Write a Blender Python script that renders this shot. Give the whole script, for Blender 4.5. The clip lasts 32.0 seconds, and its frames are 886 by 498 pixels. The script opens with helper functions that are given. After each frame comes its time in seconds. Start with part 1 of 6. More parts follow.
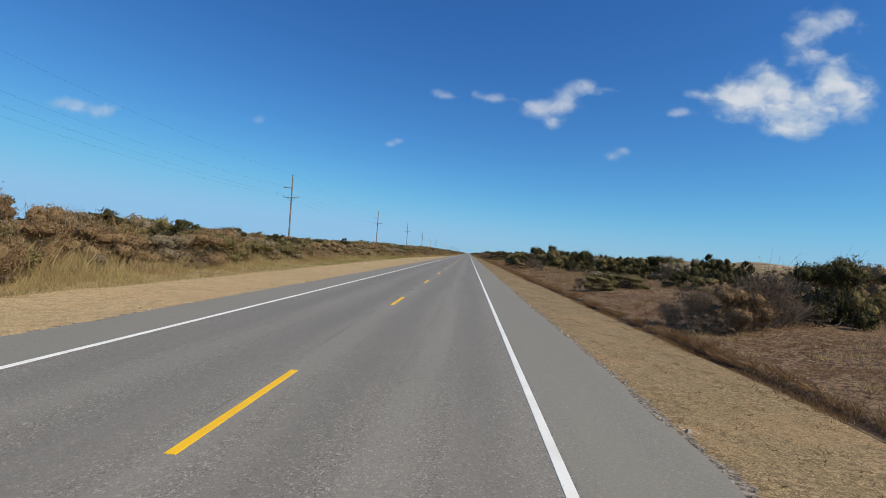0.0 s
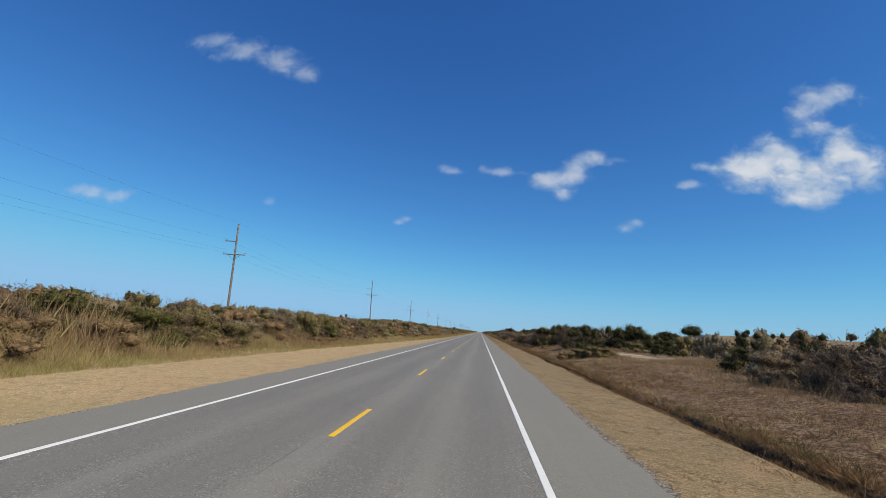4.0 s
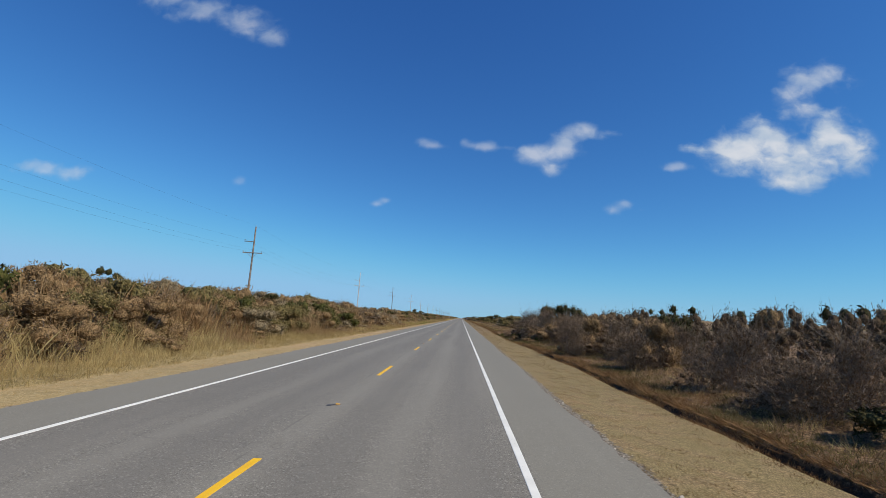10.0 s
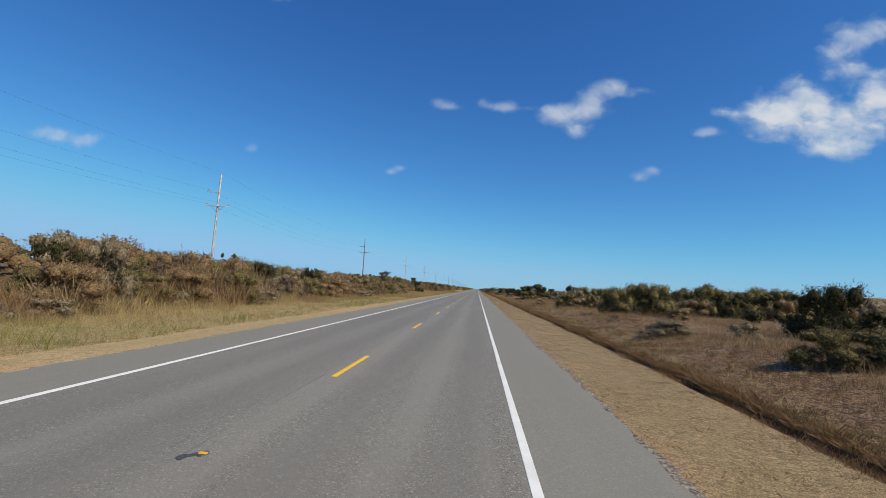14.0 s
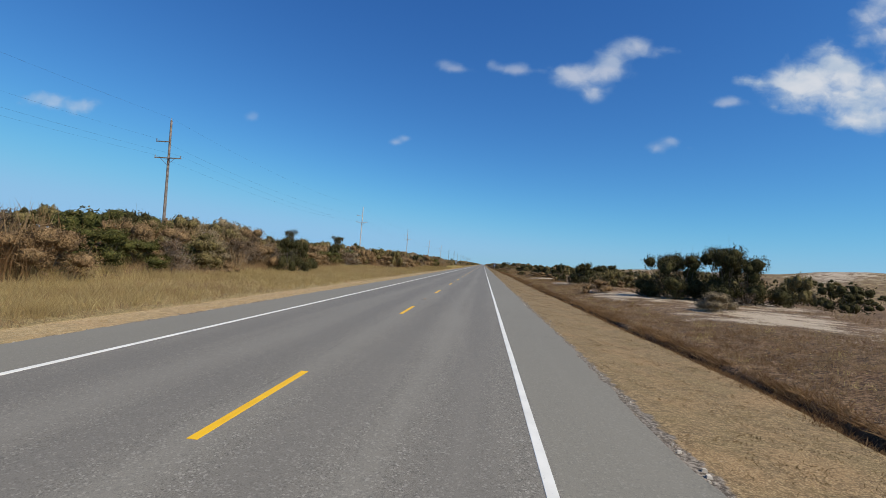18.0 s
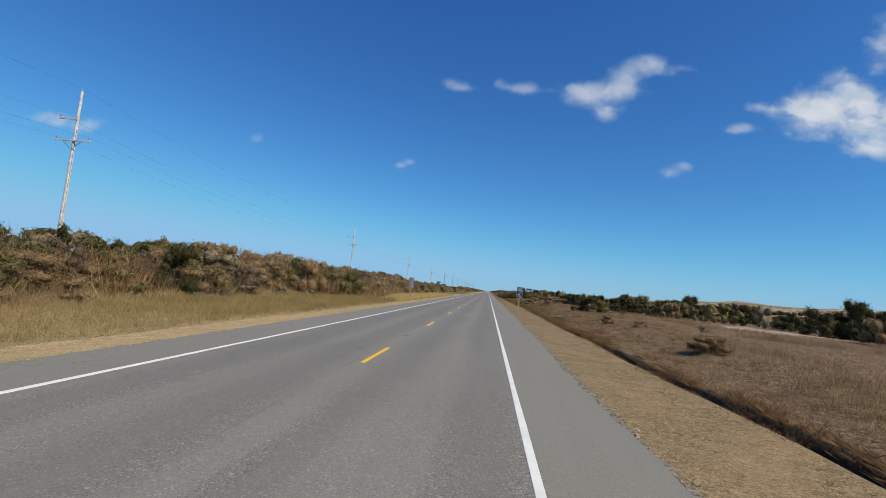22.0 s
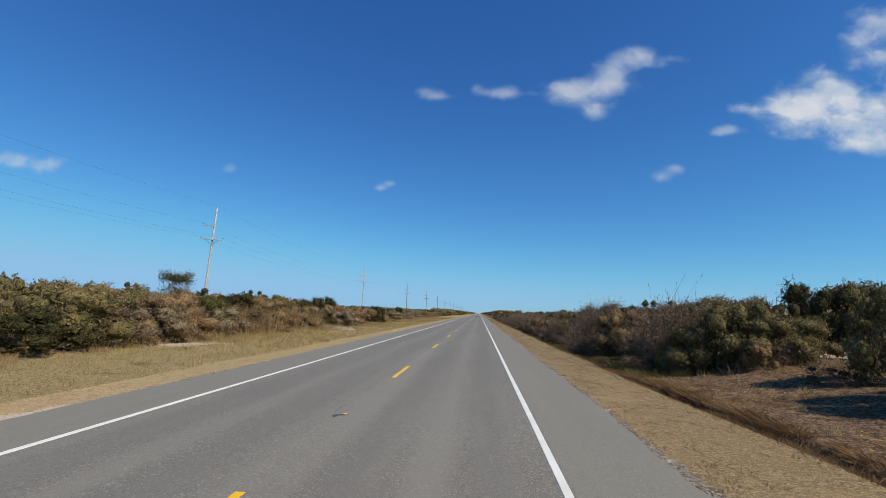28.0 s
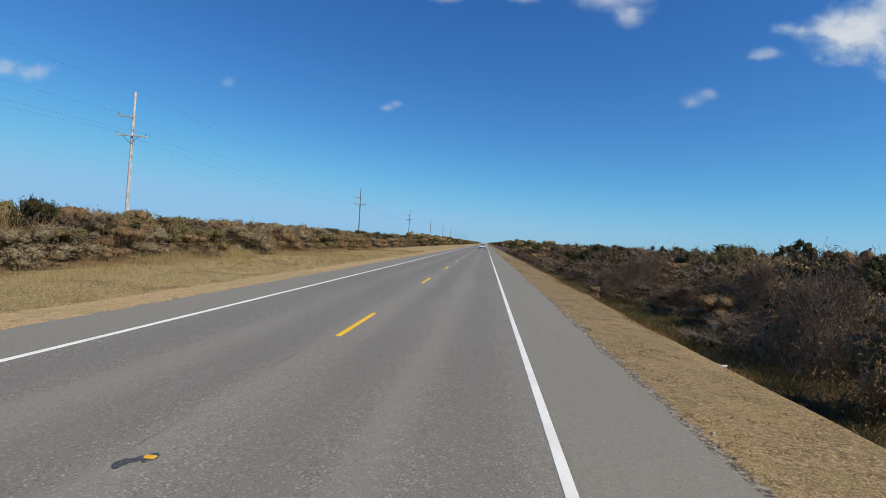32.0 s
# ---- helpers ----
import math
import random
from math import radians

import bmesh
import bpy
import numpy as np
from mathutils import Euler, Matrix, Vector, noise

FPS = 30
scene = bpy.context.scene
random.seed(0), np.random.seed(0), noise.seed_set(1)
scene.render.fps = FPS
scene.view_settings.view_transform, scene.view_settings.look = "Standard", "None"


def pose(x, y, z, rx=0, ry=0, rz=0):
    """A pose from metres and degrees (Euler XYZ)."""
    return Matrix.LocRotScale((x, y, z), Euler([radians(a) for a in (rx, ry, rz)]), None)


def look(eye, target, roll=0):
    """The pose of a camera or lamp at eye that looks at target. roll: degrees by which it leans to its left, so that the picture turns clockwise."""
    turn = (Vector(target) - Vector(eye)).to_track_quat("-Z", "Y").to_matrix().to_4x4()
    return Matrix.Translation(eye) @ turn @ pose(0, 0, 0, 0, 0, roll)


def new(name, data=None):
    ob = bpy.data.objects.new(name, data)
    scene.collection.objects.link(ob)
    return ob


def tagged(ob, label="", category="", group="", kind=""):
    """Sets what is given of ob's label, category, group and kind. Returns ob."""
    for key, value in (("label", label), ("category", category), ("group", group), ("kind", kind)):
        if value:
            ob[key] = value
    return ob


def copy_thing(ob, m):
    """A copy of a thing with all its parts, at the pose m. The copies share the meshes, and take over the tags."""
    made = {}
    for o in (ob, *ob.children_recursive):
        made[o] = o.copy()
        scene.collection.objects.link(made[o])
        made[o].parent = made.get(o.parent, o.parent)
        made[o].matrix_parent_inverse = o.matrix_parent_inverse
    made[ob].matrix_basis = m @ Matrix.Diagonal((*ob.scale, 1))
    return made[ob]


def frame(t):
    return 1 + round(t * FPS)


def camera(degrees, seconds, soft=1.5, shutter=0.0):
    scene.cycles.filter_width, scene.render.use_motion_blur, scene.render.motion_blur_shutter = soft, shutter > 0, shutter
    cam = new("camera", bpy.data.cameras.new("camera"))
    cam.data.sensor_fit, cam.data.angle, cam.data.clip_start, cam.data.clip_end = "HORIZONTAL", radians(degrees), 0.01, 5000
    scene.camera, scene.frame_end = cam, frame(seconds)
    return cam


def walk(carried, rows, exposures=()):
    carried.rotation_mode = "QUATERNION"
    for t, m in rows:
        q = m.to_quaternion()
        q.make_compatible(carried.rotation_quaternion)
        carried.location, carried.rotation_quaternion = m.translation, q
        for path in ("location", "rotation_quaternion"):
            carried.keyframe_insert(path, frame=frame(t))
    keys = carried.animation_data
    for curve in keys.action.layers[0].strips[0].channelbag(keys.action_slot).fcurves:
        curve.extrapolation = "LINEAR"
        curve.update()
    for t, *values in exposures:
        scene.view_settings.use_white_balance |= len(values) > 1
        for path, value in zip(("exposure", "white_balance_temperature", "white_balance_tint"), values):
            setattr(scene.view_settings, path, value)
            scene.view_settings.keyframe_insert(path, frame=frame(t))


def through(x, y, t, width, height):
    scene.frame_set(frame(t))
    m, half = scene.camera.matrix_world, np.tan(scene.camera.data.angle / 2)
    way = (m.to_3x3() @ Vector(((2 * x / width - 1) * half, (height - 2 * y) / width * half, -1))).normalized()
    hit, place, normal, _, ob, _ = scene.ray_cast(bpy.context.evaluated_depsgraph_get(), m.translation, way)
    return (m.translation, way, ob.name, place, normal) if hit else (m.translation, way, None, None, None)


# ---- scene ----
cam = camera(86.093, 32.0, soft=0.5)
EYE = 1.9883


def aim(x, y, yaw, pitch, roll):
    """A camera pose on the road: yaw to the right of straight ahead, pitch upwards, roll to its left, in degrees."""
    a, b = radians(yaw), radians(pitch)
    eye = Vector((x, y, EYE))
    way = Vector((math.sin(a) * math.cos(b), math.cos(a) * math.cos(b), math.sin(b)))
    return look(eye, eye + way, roll)


walk(cam, [
    (0.0, aim(2.521, 8.089, -3.142, 0.272, 4.344)),
    (0.5, aim(2.516, 22.944, -2.875, 4.473, 4.136)),
    (1.0, aim(2.479, 37.737, -3.266, 5.927, 4.093)),
    (1.5, aim(2.451, 52.388, -3.769, 7.049, 4.333)),
    (2.0, aim(2.574, 66.368, -4.280, 8.506, 6.024)),
    (2.5, aim(2.602, 79.239, -4.989, 9.416, 5.624)),
    (4.5, aim(2.558, 139.885, -4.900, 9.654, 3.255)),
    (5.0, aim(2.555, 152.676, -4.037, 7.290, 3.972)),
    (5.5, aim(2.486, 166.503, -6.325, 1.724, 4.006)),
    (6.0, aim(2.486, 180.740, -9.917, -0.647, 3.820)),
    (6.5, aim(2.403, 194.746, -6.436, 3.293, 4.529)),
    (7.0, aim(2.430, 208.596, -5.662, 4.602, 4.517)),
    (7.5, aim(2.458, 222.347, -4.552, 7.316, 4.044)),
    (8.0, aim(2.415, 235.954, -3.846, 8.638, 3.890)),
    (8.5, aim(2.449, 249.415, -3.405, 9.081, 2.649)),
    (9.0, aim(2.471, 262.761, -4.025, 8.089, 3.054)),
    (9.5, aim(2.555, 276.024, -3.217, 7.756, 2.871)),
    (10.0, aim(2.580, 289.173, -2.676, 8.125, 3.389)),
    (10.5, aim(2.768, 302.196, -3.063, 8.060, 3.068)),
    (11.0, aim(2.828, 315.141, -3.332, 6.731, 4.155)),
    (11.5, aim(2.845, 328.100, -3.945, 7.308, 4.648)),
    (12.0, aim(2.978, 341.066, -3.986, 6.698, 5.358)),
    (12.5, aim(2.986, 353.938, -4.637, 7.565, 5.317)),
    (13.0, aim(2.971, 366.790, -4.769, 4.746, 4.993)),
    (13.5, aim(2.918, 379.705, -4.347, 2.344, 4.577)),
    (14.0, aim(2.827, 392.605, -4.455, 4.545, 3.905)),
    (14.5, aim(2.746, 405.425, -4.523, 6.266, 2.919)),
    (16.5, aim(2.712, 456.621, -4.216, 5.753, 2.719)),
    (17.0, aim(2.767, 469.457, -4.615, 6.090, 3.401)),
    (17.5, aim(2.749, 482.331, -4.406, 2.252, 4.070)),
    (18.0, aim(2.784, 495.269, -4.994, 1.458, 4.560)),
    (18.5, aim(2.826, 508.293, -5.599, 3.831, 5.313)),
    (19.0, aim(2.780, 521.164, -5.154, 3.944, 5.326)),
    (19.5, aim(2.789, 533.730, -5.134, 6.600, 5.087)),
    (20.0, aim(2.793, 546.303, -5.136, 3.769, 4.340)),
    (20.5, aim(2.824, 559.198, -4.527, 3.859, 4.655)),
    (21.0, aim(2.825, 572.237, -4.606, 7.123, 4.420)),
    (21.5, aim(2.902, 585.262, -5.526, 5.039, 4.915)),
    (22.0, aim(2.851, 598.260, -5.891, 4.539, 5.476)),
    (22.5, aim(2.860, 611.308, -5.584, 6.523, 5.223)),
    (23.0, aim(2.799, 624.397, -4.635, 7.552, 5.028)),
    (23.5, aim(2.750, 637.490, -3.879, 6.834, 5.239)),
    (24.0, aim(2.675, 650.527, -3.616, 7.460, 5.544)),
    (24.5, aim(2.789, 663.491, -3.889, 7.741, 4.586)),
    (25.0, aim(2.717, 676.359, -4.903, 4.859, 2.818)),
    (25.5, aim(2.487, 689.199, -5.706, 5.100, 2.911)),
    (27.5, aim(2.541, 740.933, -10.030, 7.958, 0.173)),
    (28.0, aim(2.511, 753.744, -4.619, 7.538, 1.920)),
    (28.5, aim(2.490, 766.705, -2.227, 6.603, 2.829)),
    (29.0, aim(2.436, 779.700, -1.416, 6.976, 5.529)),
    (29.5, aim(2.498, 792.620, -1.247, 6.610, 5.212)),
    (30.0, aim(2.505, 805.481, -1.401, 5.086, 4.541)),
    (30.5, aim(2.521, 818.304, -5.439, 4.025, 4.286)),
    (31.0, aim(2.566, 831.113, -6.393, 3.095, 4.977)),
    (31.5, aim(2.674, 843.923, -5.494, 1.247, 5.794)),
    (32.0, aim(2.721, 856.715, -5.101, -1.068, 3.863)),
])

# ---- sky, sun, exposure ----
SUN_EL, SUN_AZ = radians(45), radians(118)   # azimuth clockwise from straight ahead
world = bpy.data.worlds.new("sky")
scene.world = world
world.use_nodes = True
wn = world.node_tree
sky = wn.nodes.new("ShaderNodeTexSky")
sky.sky_type, sky.sun_disc = "NISHITA", False
sky.sun_elevation, sky.sun_rotation = SUN_EL, SUN_AZ
sky.altitude = 800
sky.air_density, sky.dust_density, sky.ozone_density = 1.0, 0.0, 3.0
tint = wn.nodes.new("ShaderNodeMix")
tint.data_type, tint.blend_type = "RGBA", "MULTIPLY"
tint.inputs["Factor"].default_value = 1.0
tint.inputs["B"].default_value = (0.365, 0.73, 1.04, 1.0)
wn.links.new(sky.outputs[0], tint.inputs["A"])
# haze over the sea evens the sky out towards the horizon
parts, whole = wn.nodes.new("ShaderNodeSeparateColor"), wn.nodes.new("ShaderNodeCombineColor")
wn.links.new(tint.outputs["Result"], parts.inputs[0])
for k, (most, knee, gain, power) in enumerate(((2.05, 0.95, 1.05, 1.20), (4.08, 1.85, 0.96, 1.12), (6.9, 2.4, 1.34, 0.85))):
    cap = wn.nodes.new("ShaderNodeMath")
    cap.operation = "SMOOTH_MIN"
    cap.inputs[1].default_value, cap.inputs[2].default_value = most, knee
    wn.links.new(parts.outputs[k], cap.inputs[0])
    curve, scale = wn.nodes.new("ShaderNodeMath"), wn.nodes.new("ShaderNodeMath")
    curve.operation, scale.operation = "POWER", "MULTIPLY"
    curve.inputs[1].default_value, scale.inputs[1].default_value = power, gain
    wn.links.new(cap.outputs[0], curve.inputs[0])
    wn.links.new(curve.outputs[0], scale.inputs[0])
    wn.links.new(scale.outputs[0], whole.inputs[k])
wn.links.new(whole.outputs[0], wn.nodes["Background"].inputs["Color"])
wn.nodes["Background"].inputs["Strength"].default_value = 0.113
sun_data = bpy.data.lights.new("sun", "SUN")
sun_data.energy, sun_data.angle, sun_data.color = 4.2, radians(0.53), (1.0, 0.94, 0.84)
sun = new("sun", sun_data)
toward = Vector((math.sin(SUN_AZ) * math.cos(SUN_EL), math.cos(SUN_AZ) * math.cos(SUN_EL), math.sin(SUN_EL)))
sun.matrix_world = look(toward * 50, (0, 0, 0))
scene.view_settings.exposure = 0.0


# ---- materials ----
class Nodes:
    """Short hand for node trees."""

    def __init__(self, name, rough=0.8, metal=0.0):
        self.mat = bpy.data.materials.new(name)
        self.mat.use_nodes = True
        self.t = self.mat.node_tree
        self.bsdf = self.t.nodes["Principled BSDF"]
        self.bsdf.inputs["Roughness"].default_value = rough
        self.bsdf.inputs["Metallic"].default_value = metal
        self.bsdf.inputs["Specular IOR Level"].default_value = 0.3
        self.co = self.add("ShaderNodeTexCoord").outputs["Object"]
        self.sep = None

    def add(self, kind):
        return self.t.nodes.new(kind)

    def link(self, a, b):
        self.t.links.new(a, b)

    def put(self, socket, v):
        if hasattr(v, "links"):
            self.link(v, socket)
        elif isinstance(v, tuple):
            socket.default_value = (*v, 1.0) if len(v) == 3 else v
        else:
            socket.default_value = v

    def noise(self, scale, detail=4.0, rough=0.55, stretch=None, co=None):
        n = self.add("ShaderNodeTexNoise")
        n.inputs["Scale"].default_value, n.inputs["Detail"].default_value, n.inputs["Roughness"].default_value = scale, detail, rough
        src = co or self.co
        if stretch:
            m = self.add("ShaderNodeMapping")
            m.inputs["Scale"].default_value = stretch
            self.link(src, m.inputs["Vector"])
            src = m.outputs[0]
        self.link(src, n.inputs["Vector"])
        return n.outputs["Fac"]

    def math(self, op, a, b=0.0, c=0.0):
        n = self.add("ShaderNodeMath")
        n.operation = op
        for s, v in zip(n.inputs, (a, b, c)):
            self.put(s, v)
        return n.outputs[0]

    def step(self, v, lo, hi, out0=0.0, out1=1.0):
        n = self.add("ShaderNodeMapRange")
        n.interpolation_type = "SMOOTHSTEP"
        for s, x in zip(n.inputs, (v, lo, hi, out0, out1)):
            self.put(s, x)
        return n.outputs[0]

    def mix(self, fac, a, b):
        n = self.add("ShaderNodeMix")
        n.data_type = "RGBA"
        self.put(n.inputs["Factor"], fac)
        self.put(n.inputs["A"], a)
        self.put(n.inputs["B"], b)
        return n.outputs["Result"]

    def xyz(self, i):
        if self.sep is None:
            n = self.add("ShaderNodeSeparateXYZ")
            self.link(self.co, n.inputs[0])
            self.sep = n.outputs
        return self.sep[i]

    def island(self):
        return self.add("ShaderNodeNewGeometry").outputs["Random Per Island"]

    def own(self):
        return self.add("ShaderNodeObjectInfo").outputs["Random"]

    def bump(self, height, strength=0.4, dist=0.02):
        n = self.add("ShaderNodeBump")
        n.inputs["Strength"].default_value, n.inputs["Distance"].default_value = strength, dist
        self.link(height, n.inputs["Height"])
        self.link(n.outputs[0], self.bsdf.inputs["Normal"])

    def done(self, color):
        self.put(self.bsdf.inputs["Base Color"], color)
        return self.mat


def mat_plain(name, a, b, rough=0.7, metal=0.0, scale=6.0, bump=0.15):
    m = Nodes(name, rough, metal)
    n = m.noise(scale, 6)
    m.bump(n, bump, 0.01)
    return m.done(m.mix(m.step(n, 0.35, 0.68), a, b))


def mat_leaf(name, cols, rough=0.6, through=0.25):
    """Foliage: each leaf has its own tint out of three, with patches over the whole plant and plants that differ."""
    m = Nodes(name, max(rough, 0.75))
    m.bsdf.inputs["Specular IOR Level"].default_value = 0.12
    r = m.island()
    c = m.mix(m.step(r, 0.15, 0.55), cols[0], cols[1])
    c = m.mix(m.step(r, 0.66, 1.0), c, cols[2])
    c = m.mix(m.math("MULTIPLY", m.step(m.noise(0.9, 3), 0.44, 0.64), 0.45), c, cols[2])
    c = m.mix(m.math("MULTIPLY", m.step(m.noise(0.35, 2), 0.45, 0.62), 0.45), c, cols[0])
    c = m.mix(m.math("MULTIPLY", m.own(), 0.35), c, cols[0])
    tr = m.add("ShaderNodeBsdfTranslucent")
    mixer = m.add("ShaderNodeMixShader")
    mixer.inputs[0].default_value = through
    m.link(c, tr.inputs["Color"])
    out = m.t.nodes["Material Output"]
    m.link(m.bsdf.outputs[0], mixer.inputs[1])
    m.link(tr.outputs[0], mixer.inputs[2])
    m.link(mixer.outputs[0], out.inputs["Surface"])
    return m.done(c)


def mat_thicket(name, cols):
    """The dense inside of a shrub: leaves and twigs as fine mottling with relief, the shade in gaps as dark colour."""
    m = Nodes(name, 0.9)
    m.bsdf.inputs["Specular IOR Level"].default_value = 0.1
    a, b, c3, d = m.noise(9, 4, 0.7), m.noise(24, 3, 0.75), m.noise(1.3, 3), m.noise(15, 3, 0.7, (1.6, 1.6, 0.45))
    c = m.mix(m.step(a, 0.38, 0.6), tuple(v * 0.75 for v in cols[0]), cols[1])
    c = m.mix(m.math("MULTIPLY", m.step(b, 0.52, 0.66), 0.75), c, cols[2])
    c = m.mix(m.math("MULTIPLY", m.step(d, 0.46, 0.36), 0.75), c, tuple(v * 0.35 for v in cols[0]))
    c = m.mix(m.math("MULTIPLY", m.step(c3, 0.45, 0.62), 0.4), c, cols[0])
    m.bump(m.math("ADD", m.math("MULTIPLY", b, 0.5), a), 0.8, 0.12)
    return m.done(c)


def mat_asphalt():
    m = Nodes("asphalt", 0.78)
    x = m.xyz(0)
    fine = m.noise(75, 2, 0.75)
    mid = m.noise(7, 4, 0.6)
    long = m.noise(1.0, 4, 0.55, (1.6, 0.06, 1.0))
    big = m.noise(0.18, 3)
    c = m.mix(m.step(fine, 0.34, 0.62), (0.134, 0.119, 0.089), (0.278, 0.245, 0.186))
    chip = m.add("ShaderNodeTexVoronoi")
    chip.inputs["Scale"].default_value = 50
    m.link(m.co, chip.inputs["Vector"])
    cs = m.add("ShaderNodeSeparateColor")
    m.link(chip.outputs["Color"], cs.inputs[0])
    c = m.mix(m.math("MULTIPLY", m.step(cs.outputs[0], 0.86, 0.92), 0.52), c, (0.507, 0.457, 0.370))
    c = m.mix(m.math("MULTIPLY", m.step(cs.outputs[1], 0.84, 0.90), 0.48), c, (0.046, 0.040, 0.034))
    c = m.mix(m.math("MULTIPLY", m.step(mid, 0.4, 0.7), 0.3), c, (0.156, 0.141, 0.108))
    c = m.mix(m.math("MULTIPLY", m.step(long, 0.42, 0.66), 0.4), c, (0.279, 0.248, 0.190))
    c = m.mix(m.math("MULTIPLY", m.step(big, 0.45, 0.65), 0.25), c, (0.178, 0.157, 0.121))
    # wheel tracks are rubbed smoother, the opposite lane is an older and darker mat
    wob = m.math("MULTIPLY", m.math("SUBTRACT", m.noise(0.6, 2, 0.5, (1.0, 0.12, 1.0)), 0.5), 0.9)
    xw = m.math("ADD", x, wob)
    for centre in (0.95, 2.75, -0.95, -2.75):
        d = m.math("ABSOLUTE", m.math("SUBTRACT", xw, centre))
        c = m.mix(m.math("MULTIPLY", m.step(d, 0.6, 0.1), 0.42), c, (0.180, 0.160, 0.125))
    # between the tracks and along the middle the mat has bleached
    for centre, wide in ((0.0, 0.55), (1.85, 0.4), (-1.85, 0.4)):
        d = m.math("ABSOLUTE", m.math("SUBTRACT", xw, centre))
        c = m.mix(m.math("MULTIPLY", m.step(d, wide, 0.05), 0.40), c, (0.274, 0.246, 0.188))
    c = m.mix(m.math("MULTIPLY", m.step(xw, -0.1, -0.3), 0.14), c, (0.173, 0.156, 0.125))
    # paved shoulders: finer and a little paler
    side = m.math("ABSOLUTE", x)
    c = m.mix(m.math("MULTIPLY", m.step(side, 3.6, 3.68), 0.62), c, (0.254, 0.229, 0.168))
    # the lengthwise joint beside the centre line
    seam = m.math("ABSOLUTE", m.math("SUBTRACT", m.math("ADD", x, m.math("MULTIPLY", wob, 0.25)), -0.22))
    c = m.mix(m.math("MULTIPLY", m.math("MULTIPLY", m.step(seam, 0.03, 0.006), m.step(m.noise(0.35, 3), 0.45, 0.62)), 0.3), c, (0.051, 0.047, 0.039))
    # cracks
    v = m.add("ShaderNodeTexVoronoi")
    v.feature = "DISTANCE_TO_EDGE"
    v.inputs["Scale"].default_value = 0.33
    warp = m.add("ShaderNodeVectorMath")
    warp.operation = "ADD"
    nz = m.add("ShaderNodeTexNoise")
    nz.inputs["Scale"].default_value = 1.7
    m.link(m.co, nz.inputs["Vector"])
    m.link(m.co, warp.inputs[0])
    m.link(nz.outputs["Color"], warp.inputs[1])
    m.link(warp.outputs[0], v.inputs["Vector"])
    crack = m.math("MULTIPLY", m.step(v.outputs["Distance"], 0.008, 0.002), m.step(m.noise(0.09, 2), 0.56, 0.66))
    c = m.mix(m.math("MULTIPLY", crack, 0.22), c, (0.036, 0.032, 0.028))
    # small dark drips
    c = m.mix(m.math("MULTIPLY", m.step(m.noise(2.3, 5, 0.7), 0.72, 0.78), 0.35), c, (0.061, 0.056, 0.049))
    m.bump(fine, 0.3, 0.005)
    return m.done(c)


def mat_paint(name, a, b):
    m = Nodes(name, 0.55)
    worn = m.noise(26, 5, 0.7)
    old = m.noise(1.4, 3)
    c = m.mix(m.step(old, 0.35, 0.7), a, b)
    c = m.mix(m.math("MULTIPLY", m.step(worn, 0.61, 0.72), 0.55), c, (0.16, 0.155, 0.15))
    m.bump(worn, 0.3, 0.004)
    return m.done(c)


